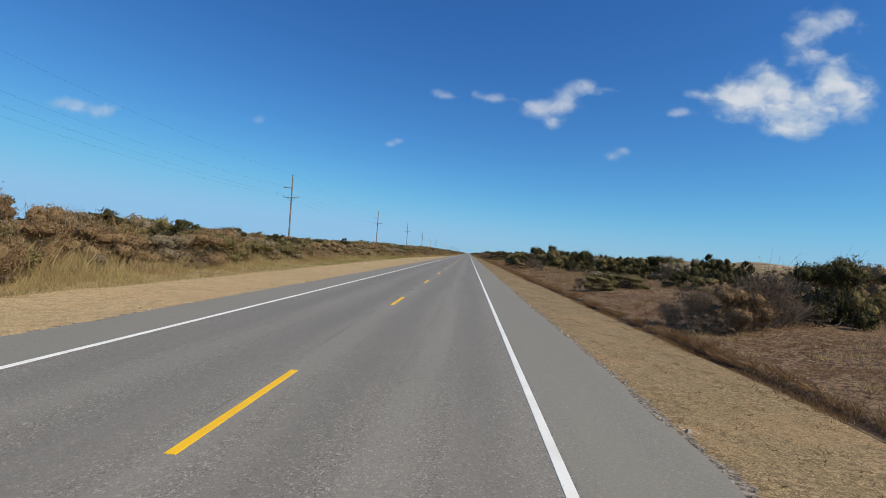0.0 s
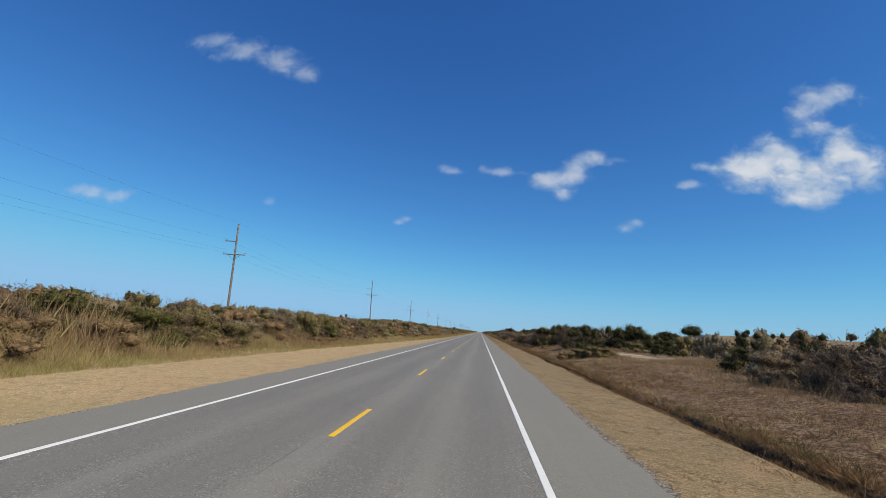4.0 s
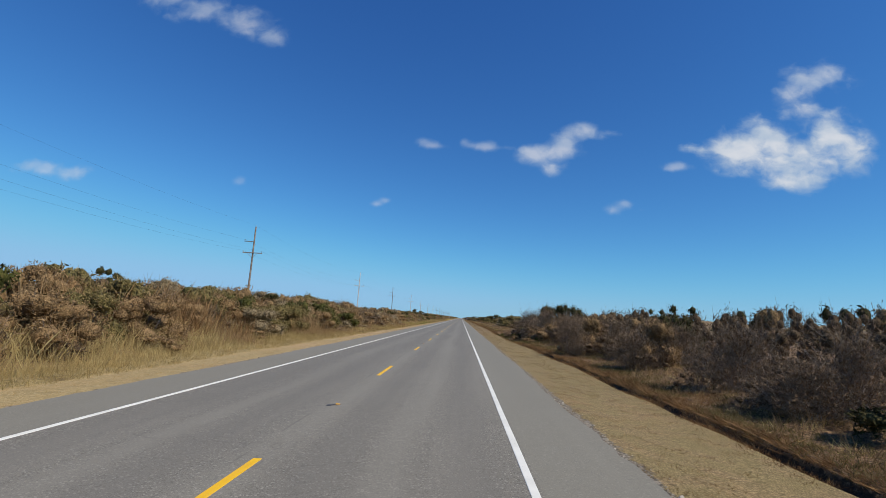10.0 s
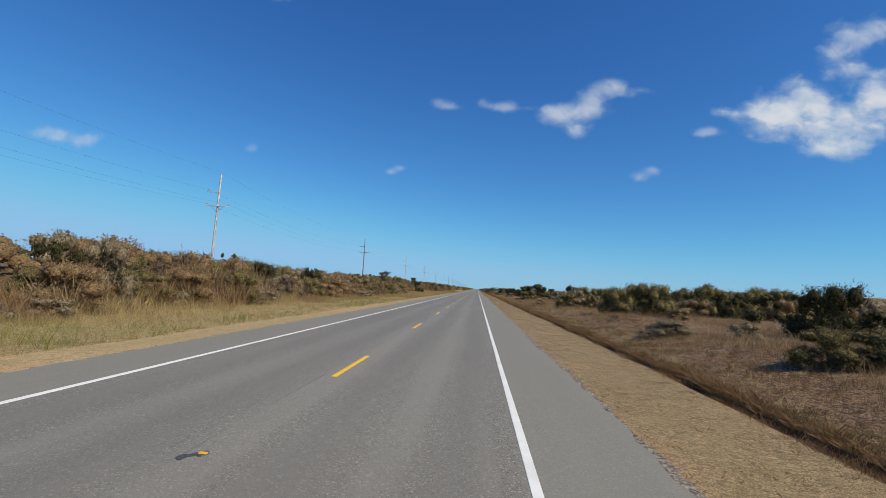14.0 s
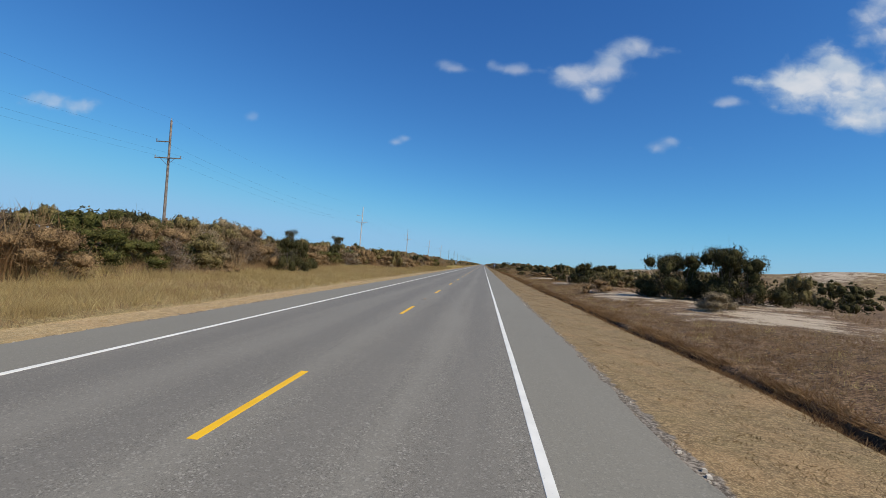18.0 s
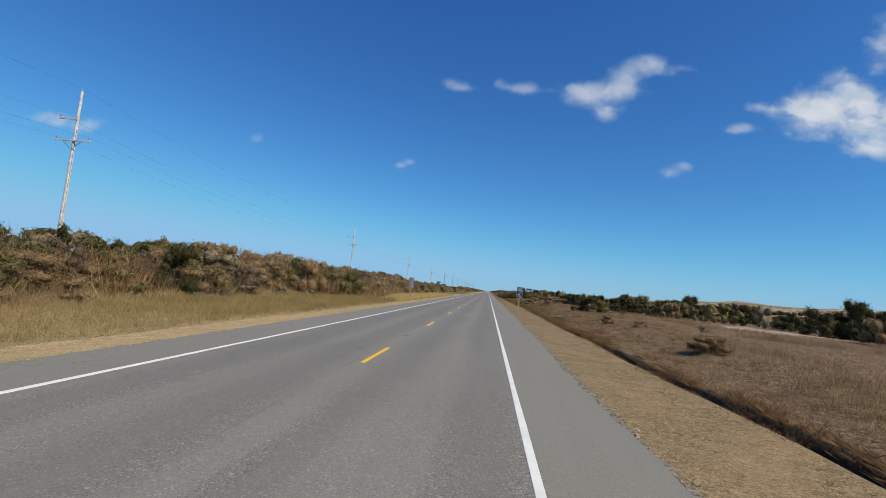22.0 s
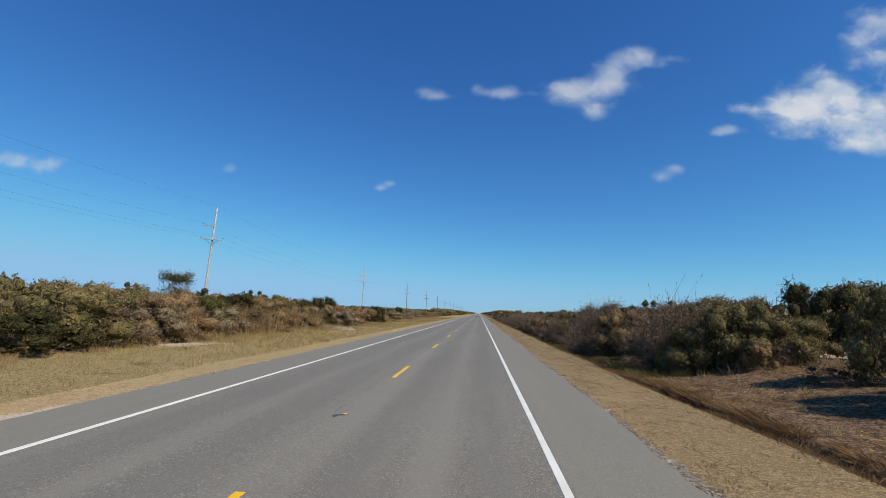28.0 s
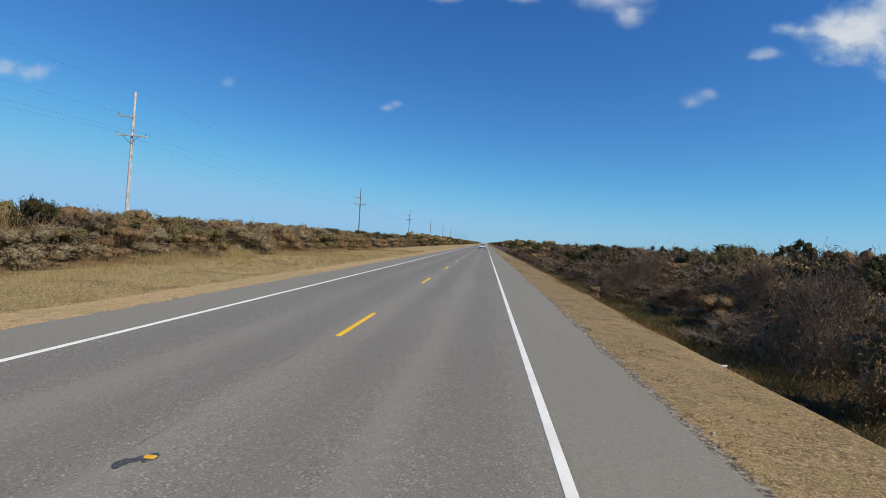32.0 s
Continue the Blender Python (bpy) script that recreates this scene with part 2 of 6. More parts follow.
def mat_ground():
    """One sheet of coastal sand plain; the attribute 'cover' says where it is sand (R), mown (G) or greener (B)."""
    m = Nodes("coastal_ground", 0.95)
    a = m.add("ShaderNodeAttribute")
    a.attribute_name = "cover"
    s = m.add("ShaderNodeSeparateColor")
    m.link(a.outputs["Color"], s.inputs[0])
    x = m.xyz(0)
    n1, n2, n3, n4 = m.noise(0.5, 5), m.noise(3.2, 5, 0.65), m.noise(15, 5, 0.75), m.noise(0.07, 4)
    j = m.math("ADD", m.math("MULTIPLY", m.math("SUBTRACT", n1, 0.5), 1.3), m.math("MULTIPLY", m.math("SUBTRACT", n2, 0.5), 0.34))
    # brown field of dead grass and litter
    c = m.mix(m.step(n2, 0.42, 0.58), (0.120, 0.065, 0.030), (0.275, 0.165, 0.080))
    c = m.mix(m.math("MULTIPLY", m.step(n1, 0.48, 0.66), 0.45), c, (0.225, 0.112, 0.052))
    n5 = m.noise(7.5, 4, 0.7)
    c = m.mix(m.math("MULTIPLY", m.step(n3, 0.53, 0.61), 0.70), c, (0.450, 0.295, 0.138))
    c = m.mix(m.math("MULTIPLY", m.step(n5, 0.50, 0.42), 0.88), c, (0.053, 0.032, 0.015))
    c = m.mix(m.math("MULTIPLY", m.step(n3, 0.45, 0.37), 0.7), c, (0.058, 0.034, 0.016))
    c = m.mix(m.math("MULTIPLY", m.step(n4, 0.5, 0.62), 0.30), c, (0.190, 0.130, 0.052))
    # greener rough grass
    g = m.mix(m.step(n3, 0.43, 0.58), (0.205, 0.148, 0.052), (0.540, 0.385, 0.165))
    g = m.mix(m.math("MULTIPLY", m.step(n2, 0.46, 0.6), 0.5), g, (0.350, 0.260, 0.092))
    c = m.mix(m.step(m.math("ADD", s.outputs[2], j), 0.4, 0.7), c, g)
    # mown tan verge
    t = m.mix(m.step(n3, 0.42, 0.60), (0.375, 0.245, 0.105), (0.620, 0.420, 0.190))
    t = m.mix(m.math("MULTIPLY", m.step(n1, 0.42, 0.66), 0.55), t, (0.480, 0.282, 0.120))
    t = m.mix(m.math("MULTIPLY", m.step(n2, 0.55, 0.68), 0.35), t, (0.269, 0.212, 0.078))
    t = m.mix(m.math("MULTIPLY", m.step(n2, 0.52, 0.40), 0.7), t, (0.290, 0.200, 0.090))
    t = m.mix(m.math("MULTIPLY", m.step(n5, 0.54, 0.64), 0.4), t, (0.595, 0.462, 0.270))
    n6 = m.noise(42, 3, 0.7)
    t = m.mix(m.math("MULTIPLY", m.step(n6, 0.54, 0.64), 0.7), t, (0.700, 0.540, 0.300))
    t = m.mix(m.math("MULTIPLY", m.step(n6, 0.46, 0.36), 0.75), t, (0.200, 0.145, 0.060))
    t = m.mix(m.math("MULTIPLY", m.step(n4, 0.46, 0.60), 0.30), t, (0.300, 0.245, 0.085))
    # the seaward one is browner: thatch, straw flecks, olive patches
    n7, n8 = m.noise(9, 5, 0.75, (1.0, 1.6, 1.0)), m.noise(1.5, 4, 0.65)
    b = m.mix(m.step(n7, 0.40, 0.62), (0.100, 0.065, 0.028), (0.345, 0.230, 0.104))
    b = m.mix(m.math("MULTIPLY", m.step(n8, 0.46, 0.60), 0.50), b, (0.180, 0.130, 0.048))
    b = m.mix(m.math("MULTIPLY", m.step(n1, 0.50, 0.66), 0.55), b, (0.345, 0.205, 0.088))
    b = m.mix(m.math("MULTIPLY", m.step(n6, 0.53, 0.62), 0.75), b, (0.540, 0.385, 0.190))
    b = m.mix(m.math("MULTIPLY", m.step(n6, 0.46, 0.38), 0.8), b, (0.070, 0.046, 0.020))
    b = m.mix(m.math("MULTIPLY", m.step(n5, 0.46, 0.38), 0.45), b, (0.105, 0.072, 0.030))
    b = m.mix(m.math("MULTIPLY", m.step(m.math("ADD", s.outputs[2], m.math("MULTIPLY", m.math("SUBTRACT", n8, 0.5), 2.2)), 0.45, 1.15), 0.60), b, m.mix(m.step(n6, 0.42, 0.6), (0.095, 0.078, 0.024), (0.330, 0.250, 0.095)))
    t = m.mix(m.math("MULTIPLY", m.step(x, 0.0, 1.0), 0.88), t, b)
    jm = m.math("MULTIPLY", j, 0.35)
    c = m.mix(m.step(m.math("ADD", s.outputs[1], jm), 0.42, 0.58), c, t)
    # dark soil in the drain and sunken ground, with their shade painted in, by attribute
    low_shade = m.add("ShaderNodeAttribute")
    low_shade.attribute_name = "low_shade"
    c = m.mix(m.math("MULTIPLY", m.step(m.math("ADD", low_shade.outputs["Fac"], m.math("MULTIPLY", m.math("SUBTRACT", n2, 0.5), 1.1)), 0.40, 0.76), 0.82), c, (0.034, 0.021, 0.010))
    # bare pale sand
    sand = m.mix(m.step(n3, 0.3, 0.7), (0.44, 0.335, 0.215), (0.66, 0.53, 0.365))
    c = m.mix(m.step(m.math("ADD", s.outputs[0], m.math("ADD", m.math("MULTIPLY", j, 1.5), m.math("MULTIPLY", m.math("SUBTRACT", n3, 0.5), 1.7))), 0.48, 0.72), c, sand)
    # crumbled asphalt and shell grit along the pavement edge
    edge = m.math("ADD", m.math("ABSOLUTE", x), m.math("MULTIPLY", m.math("SUBTRACT", n2, 0.5), 0.5))
    grit = m.mix(m.step(n3, 0.4, 0.62), (0.060, 0.050, 0.040), (0.36, 0.31, 0.24))
    c = m.mix(m.math("MULTIPLY", m.step(edge, 5.44, 5.36), 0.85), c, grit)
    rough = m.step(s.outputs[1], 0.4, 0.7, 1.4, 0.12)
    h = m.math("ADD", m.math("MULTIPLY", n3, m.step(s.outputs[1], 0.4, 0.7, 1.0, 0.12)), m.math("MULTIPLY", n2, rough))
    m.bump(h, 0.9, 0.06)
    return m.done(c)


def mat_cloud():
    """Soft cumulus: the attribute 'thick' says how deep the vapour is; ragged edges, thin parts let the sky through."""
    m = Nodes("cloud_vapour", 1.0)
    info = m.add("ShaderNodeObjectInfo")
    at = m.add("ShaderNodeAttribute")
    at.attribute_name = "thick"
    bend = m.add("ShaderNodeTexNoise")
    bend.inputs["Scale"].default_value, bend.inputs["Detail"].default_value = 0.013, 3
    m.link(m.co, bend.inputs["Vector"])
    warped = m.add("ShaderNodeVectorMath")
    warped.operation = "MULTIPLY_ADD"
    m.link(bend.outputs["Color"], warped.inputs[0])
    warped.inputs[1].default_value = (90, 90, 70)
    m.link(m.co, warped.inputs[2])
    n1 = m.noise(0.011, 6, 0.50, (0.75, 1.0, 1.25), co=warped.outputs[0])
    d = m.math("ADD", at.outputs["Fac"], m.math("MULTIPLY", m.math("SUBTRACT", n1, 0.5), 1.5))
    alpha = m.math("MULTIPLY", m.math("MULTIPLY", m.step(d, 0.14, 1.05), m.step(at.outputs["Fac"], 0.04, 0.22)), info.outputs["Alpha"])
    # sun and shade on the cloud put into its glow, white to grey-blue
    em = m.add("ShaderNodeEmission")
    shade = m.step(m.noise(0.006, 3, 0.5, (0.8, 1.0, 1.6)), 0.40, 0.62)
    m.link(m.mix(m.math("MULTIPLY", m.step(d, 0.35, 1.2), m.math("MULTIPLY_ADD", shade, 0.55, 0.45)), (0.46, 0.60, 0.76), (0.86, 0.88, 0.91)), em.inputs["Color"])
    em.inputs["Strength"].default_value = 0.85
    clear = m.add("ShaderNodeBsdfTransparent")
    mixer = m.add("ShaderNodeMixShader")
    m.link(alpha, mixer.inputs[0])
    m.link(clear.outputs[0], mixer.inputs[1])
    m.link(em.outputs[0], mixer.inputs[2])
    m.link(mixer.outputs[0], m.t.nodes["Material Output"].inputs["Surface"])
    return m.mat


ASPHALT, GROUND, CLOUD = mat_asphalt(), mat_ground(), mat_cloud()
WHITE_LINE = mat_paint("white_road_paint", (0.88, 0.83, 0.70), (0.78, 0.735, 0.615))
YELLOW_LINE = mat_paint("yellow_road_paint", (0.95, 0.53, 0.010), (0.86, 0.46, 0.012))
TINTS = {
    "juniper": ((0.036, 0.036, 0.013), (0.082, 0.075, 0.027), (0.190, 0.140, 0.053)),
    "myrtle": ((0.110, 0.093, 0.032), (0.250, 0.192, 0.074), (0.480, 0.345, 0.160)),
    "rust": ((0.185, 0.115, 0.052), (0.350, 0.220, 0.104), (0.560, 0.375, 0.190)),
    "silver": ((0.200, 0.152, 0.084), (0.350, 0.266, 0.152), (0.540, 0.415, 0.245)),
    "bare": ((0.165, 0.100, 0.052), (0.295, 0.182, 0.098), (0.460, 0.305, 0.175)),
    "vine": ((0.060, 0.068, 0.018), (0.125, 0.120, 0.032), (0.250, 0.185, 0.060)),
}
LEAF = {k: mat_leaf(k + "_leaf", v, 0.6, 0.02 if k == "bare" else 0.08 if k == "juniper" else 0.2) for k, v in TINTS.items()}
# dead twigs inside bare shrubs, tints darkened to stand for the inner shade
INNER = mat_thicket("shaded_inner_twigs", ((0.090, 0.060, 0.034), (0.165, 0.112, 0.064), (0.270, 0.190, 0.115)))
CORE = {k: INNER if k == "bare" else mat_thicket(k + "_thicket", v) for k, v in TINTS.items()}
BARK = mat_plain("shrub_bark", (0.10, 0.075, 0.058), (0.24, 0.20, 0.17), 0.9, 0, 22, 0.5)
GREYBARK = mat_plain("weathered_bark", (0.209, 0.167, 0.125), (0.399, 0.339, 0.266), 0.9, 0, 20, 0.5)
THATCH = mat_leaf("thatch_blade", ((0.165, 0.106, 0.046), (0.325, 0.214, 0.096), (0.520, 0.360, 0.172)), 0.9, 0.3)
STRAW = mat_leaf("straw_blade", ((0.367, 0.233, 0.084), (0.572, 0.379, 0.140), (0.452, 0.328, 0.110)), 0.9, 0.3)
BROWNGRASS = mat_leaf("brown_blade", ((0.165, 0.086, 0.036), (0.335, 0.192, 0.084), (0.520, 0.335, 0.155)), 0.9, 0.3)
GREENGRASS = mat_leaf("green_blade", ((0.255, 0.185, 0.066), (0.435, 0.310, 0.126), (0.620, 0.450, 0.200)), 0.9, 0.35)
FRESHGRASS = mat_leaf("fresh_grass_blade", ((0.180, 0.185, 0.045), (0.330, 0.300, 0.085), (0.560, 0.440, 0.160)), 0.9, 0.4)
HEATH = mat_leaf("dark_heath_blade", ((0.140, 0.076, 0.038), (0.262, 0.142, 0.070), (0.440, 0.262, 0.132)), 0.9, 0.1)
WEED = mat_leaf("dry_weed_stalk", ((0.247, 0.155, 0.076), (0.407, 0.268, 0.132), (0.556, 0.392, 0.193)), 0.9, 0.3)
GOLD = mat_leaf("golden_grass_blade", ((0.314, 0.217, 0.090), (0.494, 0.366, 0.156), (0.627, 0.503, 0.235)), 0.9, 0.3)
REED = mat_leaf("golden_reed_blade", ((0.519, 0.387, 0.138), (0.751, 0.590, 0.249), (0.642, 0.519, 0.210)), 0.75, 0.35)
POLEWOOD = mat_plain("weathered_pole_wood", (0.17, 0.125, 0.09), (0.36, 0.295, 0.235), 0.85, 0, 3.5, 0.4)
PALEWOOD = mat_plain("pale_pole_wood", (0.52, 0.48, 0.42), (0.74, 0.71, 0.65), 0.8, 0, 3.5, 0.4)
NEWWOOD = mat_plain("post_wood", (0.40, 0.285, 0.15), (0.58, 0.44, 0.25), 0.75, 0, 9, 0.3)
GALV = mat_plain("galvanised_metal", (0.32, 0.33, 0.35), (0.48, 0.49, 0.50), 0.45, 0.8, 12, 0.1)
WIRE = mat_plain("conductor_wire", (0.10, 0.10, 0.105), (0.17, 0.17, 0.175), 0.5, 0.7, 10, 0.0)
GLAZE = mat_plain("insulator_glaze", (0.30, 0.31, 0.33), (0.42, 0.43, 0.45), 0.3, 0, 10, 0.0)


# ---- mesh helpers ----
def quads(name, V, F, mats, index=None, smooth=False):
    """A mesh out of arrays of corners and four-cornered faces."""
    me = bpy.data.meshes.new(name)
    V, F = np.ascontiguousarray(V, np.float32), np.ascontiguousarray(F, np.int32)
    me.vertices.add(len(V))
    me.vertices.foreach_set("co", V.ravel())
    me.loops.add(F.size)
    me.loops.foreach_set("vertex_index", F.ravel())
    me.polygons.add(len(F))
    me.polygons.foreach_set("loop_start", np.arange(0, F.size, 4, dtype=np.int32))
    for mt in mats:
        me.materials.append(mt)
    if index is not None:
        me.polygons.foreach_set("material_index", np.ascontiguousarray(index, np.int32))
    me.polygons.foreach_set("use_smooth", np.zeros(len(F), bool) | smooth)
    me.update(calc_edges=True)
    return me


def part(name, bm, material, parent=None, label=""):
    """Links a bmesh as one mesh object, under a thing or part if given."""
    me = bpy.data.meshes.new(name)
    bm.to_mesh(me)
    bm.free()
    me.materials.append(material)
    ob = new(name, me)
    ob.parent = parent
    return tagged(ob, label) if label else ob


def child(name, me, parent, label=""):
    ob = new(name, me)
    ob.parent = parent
    return tagged(ob, label) if label else ob


def box(w, d, h, at=(0, 0, 0), bevel=0.0, turn=None, bm=None):
    bm = bm or bmesh.new()
    m = Matrix.Translation(at) @ (turn or Matrix.Identity(4)) @ Matrix.Diagonal((w, d, h, 1))
    made = bmesh.ops.create_cube(bm, size=1, matrix=m)
    if bevel:
        edges = list({e for v in made["verts"] for e in v.link_edges})
        bmesh.ops.bevel(bm, geom=edges, offset=bevel, segments=2, affect="EDGES")
    return bm


def slab(points, z0, z1):
    """A flat piece with this outline, from z0 to z1."""
    bm = bmesh.new()
    low, high = [[bm.verts.new((px, py, z)) for px, py in points] for z in (z0, z1)]
    bm.faces.new(high)
    for k in range(len(points)):
        bm.faces.new((low[k - 1], low[k], high[k], high[k - 1]))
    bmesh.ops.recalc_face_normals(bm, faces=bm.faces[:])
    return bm


def rod(r0, r1, h, at=(0, 0, 0), n=10, turn=None, bm=None):
    bm = bm or bmesh.new()
    m = Matrix.Translation(at) @ (turn or Matrix.Identity(4)) @ Matrix.Translation((0, 0, h / 2))
    bmesh.ops.create_cone(bm, cap_ends=True, segments=n, radius1=r0, radius2=r1, depth=h, matrix=m)
    return bm


# ---- the lie of the land ----
# along the road: distance, edge of the thicket on the inland side, height of its skyline
INLAND_Y = (-40, 20, 60, 75, 95, 130, 175.2, 192.2, 227.2, 252.2, 282.2, 302.2, 332.2, 356.2, 368.2, 385.2, 407.2, 417.2, 452.2, 490.2, 512.2, 540.2, 557.2, 584.2, 592.2, 622.2, 645.2, 658.2, 674.2, 695.2, 732.2, 769.2, 802.2, 832.2, 862.2, 892.2, 1012.2, 1400)
INLAND_X = (10.5, 12.2, 15, 17, 16, 13.5, 12.5, 12.4, 12.4, 10.8, 11.6, 9.4, 9.6, 8.8, 8.2, 9.5, 12.5, 12.3, 12, 11.4, 14, 16, 19, 19, 12, 14, 14.5, 9.5, 9.5, 12, 13, 13, 12, 13.5, 13, 14.5, 14, 14)
INLAND_Z = (3.0, 3.1, 2.3, 2.3, 2.2, 2.7, 3.0, 2.8, 2.9, 3.4, 3.5, 3.0, 3.1, 3.3, 2.6, 2.5, 2.5, 3.3, 2.7, 3.0, 3.0, 3.8, 2.8, 3.5, 3.3, 2.8, 3.9, 3.2, 3.3, 3.2, 2.9, 2.8, 2.8, 2.4, 2.3, 2.4, 2.5, 2.5)
LOT_Y = (-40, 30, 60, 110, 162.2, 212.2, 247.2, 257.2, 512.2, 1400)       # width of the mown strip, inland side
LOT_X = (9.5, 10, 10.5, 11.5, 10.5, 8.5, 7.6, 7.3, 7.0, 7.2)
# bare sand: (x, y, half width, half length)
SAND = ((-13.5, 807.2, 2.0, 5), (-12.3, 777.5, 1.4, 3), (-11.3, 802.0, 1.5, 3.5), (-16, 827.2, 2.5, 7), (-14.3, 847.5, 2.6, 6), (15, 580, 5, 7), (15, 556, 4, 9), (15.5, 534, 5, 10), (17, 520, 6, 8), (22, 535, 6, 12),
        (17.8, 699, 1.6, 5), (22.8, 693, 3.0, 8), (34, 201.2, 9, 9), (20, 176, 5, 8), (19, 402.2, 3, 5), (18.5, 776, 3.5, 3.5), (26, 492.2, 6, 8), (34, 652.2, 8, 8))


def front(y):
    return -np.interp(y, INLAND_Y, INLAND_X)


def skyline(y):
    return np.interp(y, INLAND_Y, INLAND_Z)


def wave(x, y, s, k=0.0):
    return np.sin(x / s + 1.3 * np.sin(y / s * 0.7 + k)) * np.cos(y / s * 0.83 + 1.1 * np.sin(x / s * 0.6 + k))


def ease(v, lo, hi):
    u = np.clip((v - lo) / (hi - lo), 0, 1)
    return u * u * (3 - 2 * u)


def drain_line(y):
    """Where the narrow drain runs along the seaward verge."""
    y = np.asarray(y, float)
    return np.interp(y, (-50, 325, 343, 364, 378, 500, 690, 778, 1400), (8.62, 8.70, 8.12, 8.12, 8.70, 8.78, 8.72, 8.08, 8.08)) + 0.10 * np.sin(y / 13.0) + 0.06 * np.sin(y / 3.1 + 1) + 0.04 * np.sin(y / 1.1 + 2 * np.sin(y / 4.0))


def sunk(y):
    """Stretches where the land beyond the verge lies lower."""
    y = np.asarray(y, float)
    return ease(y, 334, 346) * (1 - ease(y, 364, 376)) + ease(y, 768, 784)


def drain_depth(y):
    y = np.asarray(y, float)
    return (0.6 + 0.4 * ease(y, 90, 130)) * (1 - 0.5 * ease(y, 1000, 1300))


def land(x, y):
    """Height of the ground."""
    x, y = np.asarray(x, float), np.asarray(y, float)
    a = np.abs(x)
    z = -0.05 - 0.10 * ease(a, 5.1, 7.4) + 0.03 * wave(x, y, 1.7) * ease(a, 5.6, 8)
    d = x - drain_line(y)
    deep = np.maximum(0.15 + 0.11 * wave(0 * x, y, 2.6, 1.0) + 0.06 * wave(0 * x, y, 0.9, 2.0), 0.06) * drain_depth(y)
    z = z - deep * ease(d, -0.42, -0.06) * (1 - ease(d, 0.03, 0.16)) + 0.10 * ease(d, 0.0, 0.3)
    z = z - 0.55 * sunk(y) * ease(d, -0.22, 0.25) * (1 - ease(x, 10.4, 12.6))
    z = z + 0.16 * wave(x, y, 6.0, 2.0) * ease(x, 9, 16) + 0.25 * wave(x, y, 15.0, 1.0) * ease(x, 12, 30)
    z = z + 0.5 * ease(x, 9.4, 14.0)
    bank = np.maximum(skyline(y) - 1.75, 0.4)
    f = front(y)
    rise = ease(-x, -f + 0.3, -f + 7.5) * bank + 0.12 * wave(x, y, 3.0) * ease(-x, -f - 2, -f + 3)
    drive = 1 - ease(np.abs(y - 756.2), 6, 13)
    rise = rise * (1 - drive * (1 - ease(-x, 34, 60)))
    z = z + rise * (x < 0)
    z = z + (x > 0) * (ease(x, 82, 150) * (6.6 + 2.2 * ease(y, 500, 760) + 1.1 * wave(x, y, 38.0) + 0.8 * wave(x, y, 14.0, 3.0)) * (1 - 0.45 * ease(y, 930, 1100)))
    return z


def near_sand(x, y):
    s = 0 * np.asarray(x, float)
    for sx, sy, w, l in SAND:
        s = np.maximum(s, np.exp(-((x - sx) / w) ** 2 - ((y - sy) / l) ** 2))
    return s


def on_drive(x, y):
    """The unpaved turn-off on the inland side."""
    wide = np.interp(-np.asarray(x, float), (5, 6.5, 9, 14, 40), (13, 9.5, 6.5, 4.2, 3.6))
    mid = np.interp(-np.asarray(x, float), (5, 12, 40), (750.7, 754.2, 764.2))
    return (1 - ease(np.abs(y - mid), wide * 0.8, wide * 1.15)) * (x < -4)


# ---- ground, road, lines ----
gx = np.concatenate([-np.geomspace(3000, 40, 16), np.arange(-36, -5.2, 0.8), [-5.2, 0, 5.2], np.arange(5.6, 7.7, 0.5), np.arange(7.7, 9.3, 0.065), np.arange(9.5, 40, 0.9), np.arange(42, 190, 6.5), np.geomspace(192, 3000, 15)])
gy = np.concatenate([[-900, -400, -200, -120, -80], np.arange(-60, 972, 1.0), np.geomspace(974, 4600, 34)])
GX, GY = np.meshgrid(gx, gy)
GZ = land(GX, GY) - 0.035 * (np.abs(GX) < 5.19)
nx, ny = len(gx), len(gy)
ids = np.arange(nx * ny).reshape(ny, nx)
cells = np.stack([ids[:-1, :-1], ids[:-1, 1:], ids[1:, 1:], ids[1:, :-1]], -1).reshape(-1, 4)
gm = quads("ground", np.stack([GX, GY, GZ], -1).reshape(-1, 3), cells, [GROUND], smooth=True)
sand = np.maximum(0.78 * near_sand(GX, GY), np.maximum(0.95 * on_drive(GX, GY), ease(GX, 92, 130) * (0.33 + 0.30 * wave(GX, GY, 9.0, 1.0) + 0.22 * wave(GX, GY, 23.0)) + ease(GX, 170, 200) * 0.5))
mown = (GX > 5) * (1 - ease(GX - drain_line(GY), -0.50, -0.10)) + (GX < -5) * (1 - ease(-GX, np.interp(GY, LOT_Y, LOT_X) - 0.5, np.interp(GY, LOT_Y, LOT_X) + 0.6))
green = (GX < -5) * (1 - ease(-GX, -front(GY) - 0.5, -front(GY) + 2.5)) * 0.75 + (GX > 7) * (0.16 + 0.14 * wave(GX, GY, 9.0, 2.0))
lush = ease(GY, 205, 235) * (1 - ease(GY, 345, 372)) + 0.6 * ease(GY, 765, 785) + 0.4 * ease(GY, 640, 652) * (1 - ease(GY, 668, 690))
green = np.where(GX > 70, 0.5, green) + (GX > 5) * (GX < 8.4) * 0.9 * lush
cover = np.stack([sand, mown, green, np.ones_like(sand)], -1).reshape(-1, 4)
att = gm.attributes.new("cover", "FLOAT_COLOR", "POINT")
att.data.foreach_set("color", np.ascontiguousarray(cover, np.float32).ravel())
# painted shade: dark along the drain, fainter on the sunken ground before the hedge
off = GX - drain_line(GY)
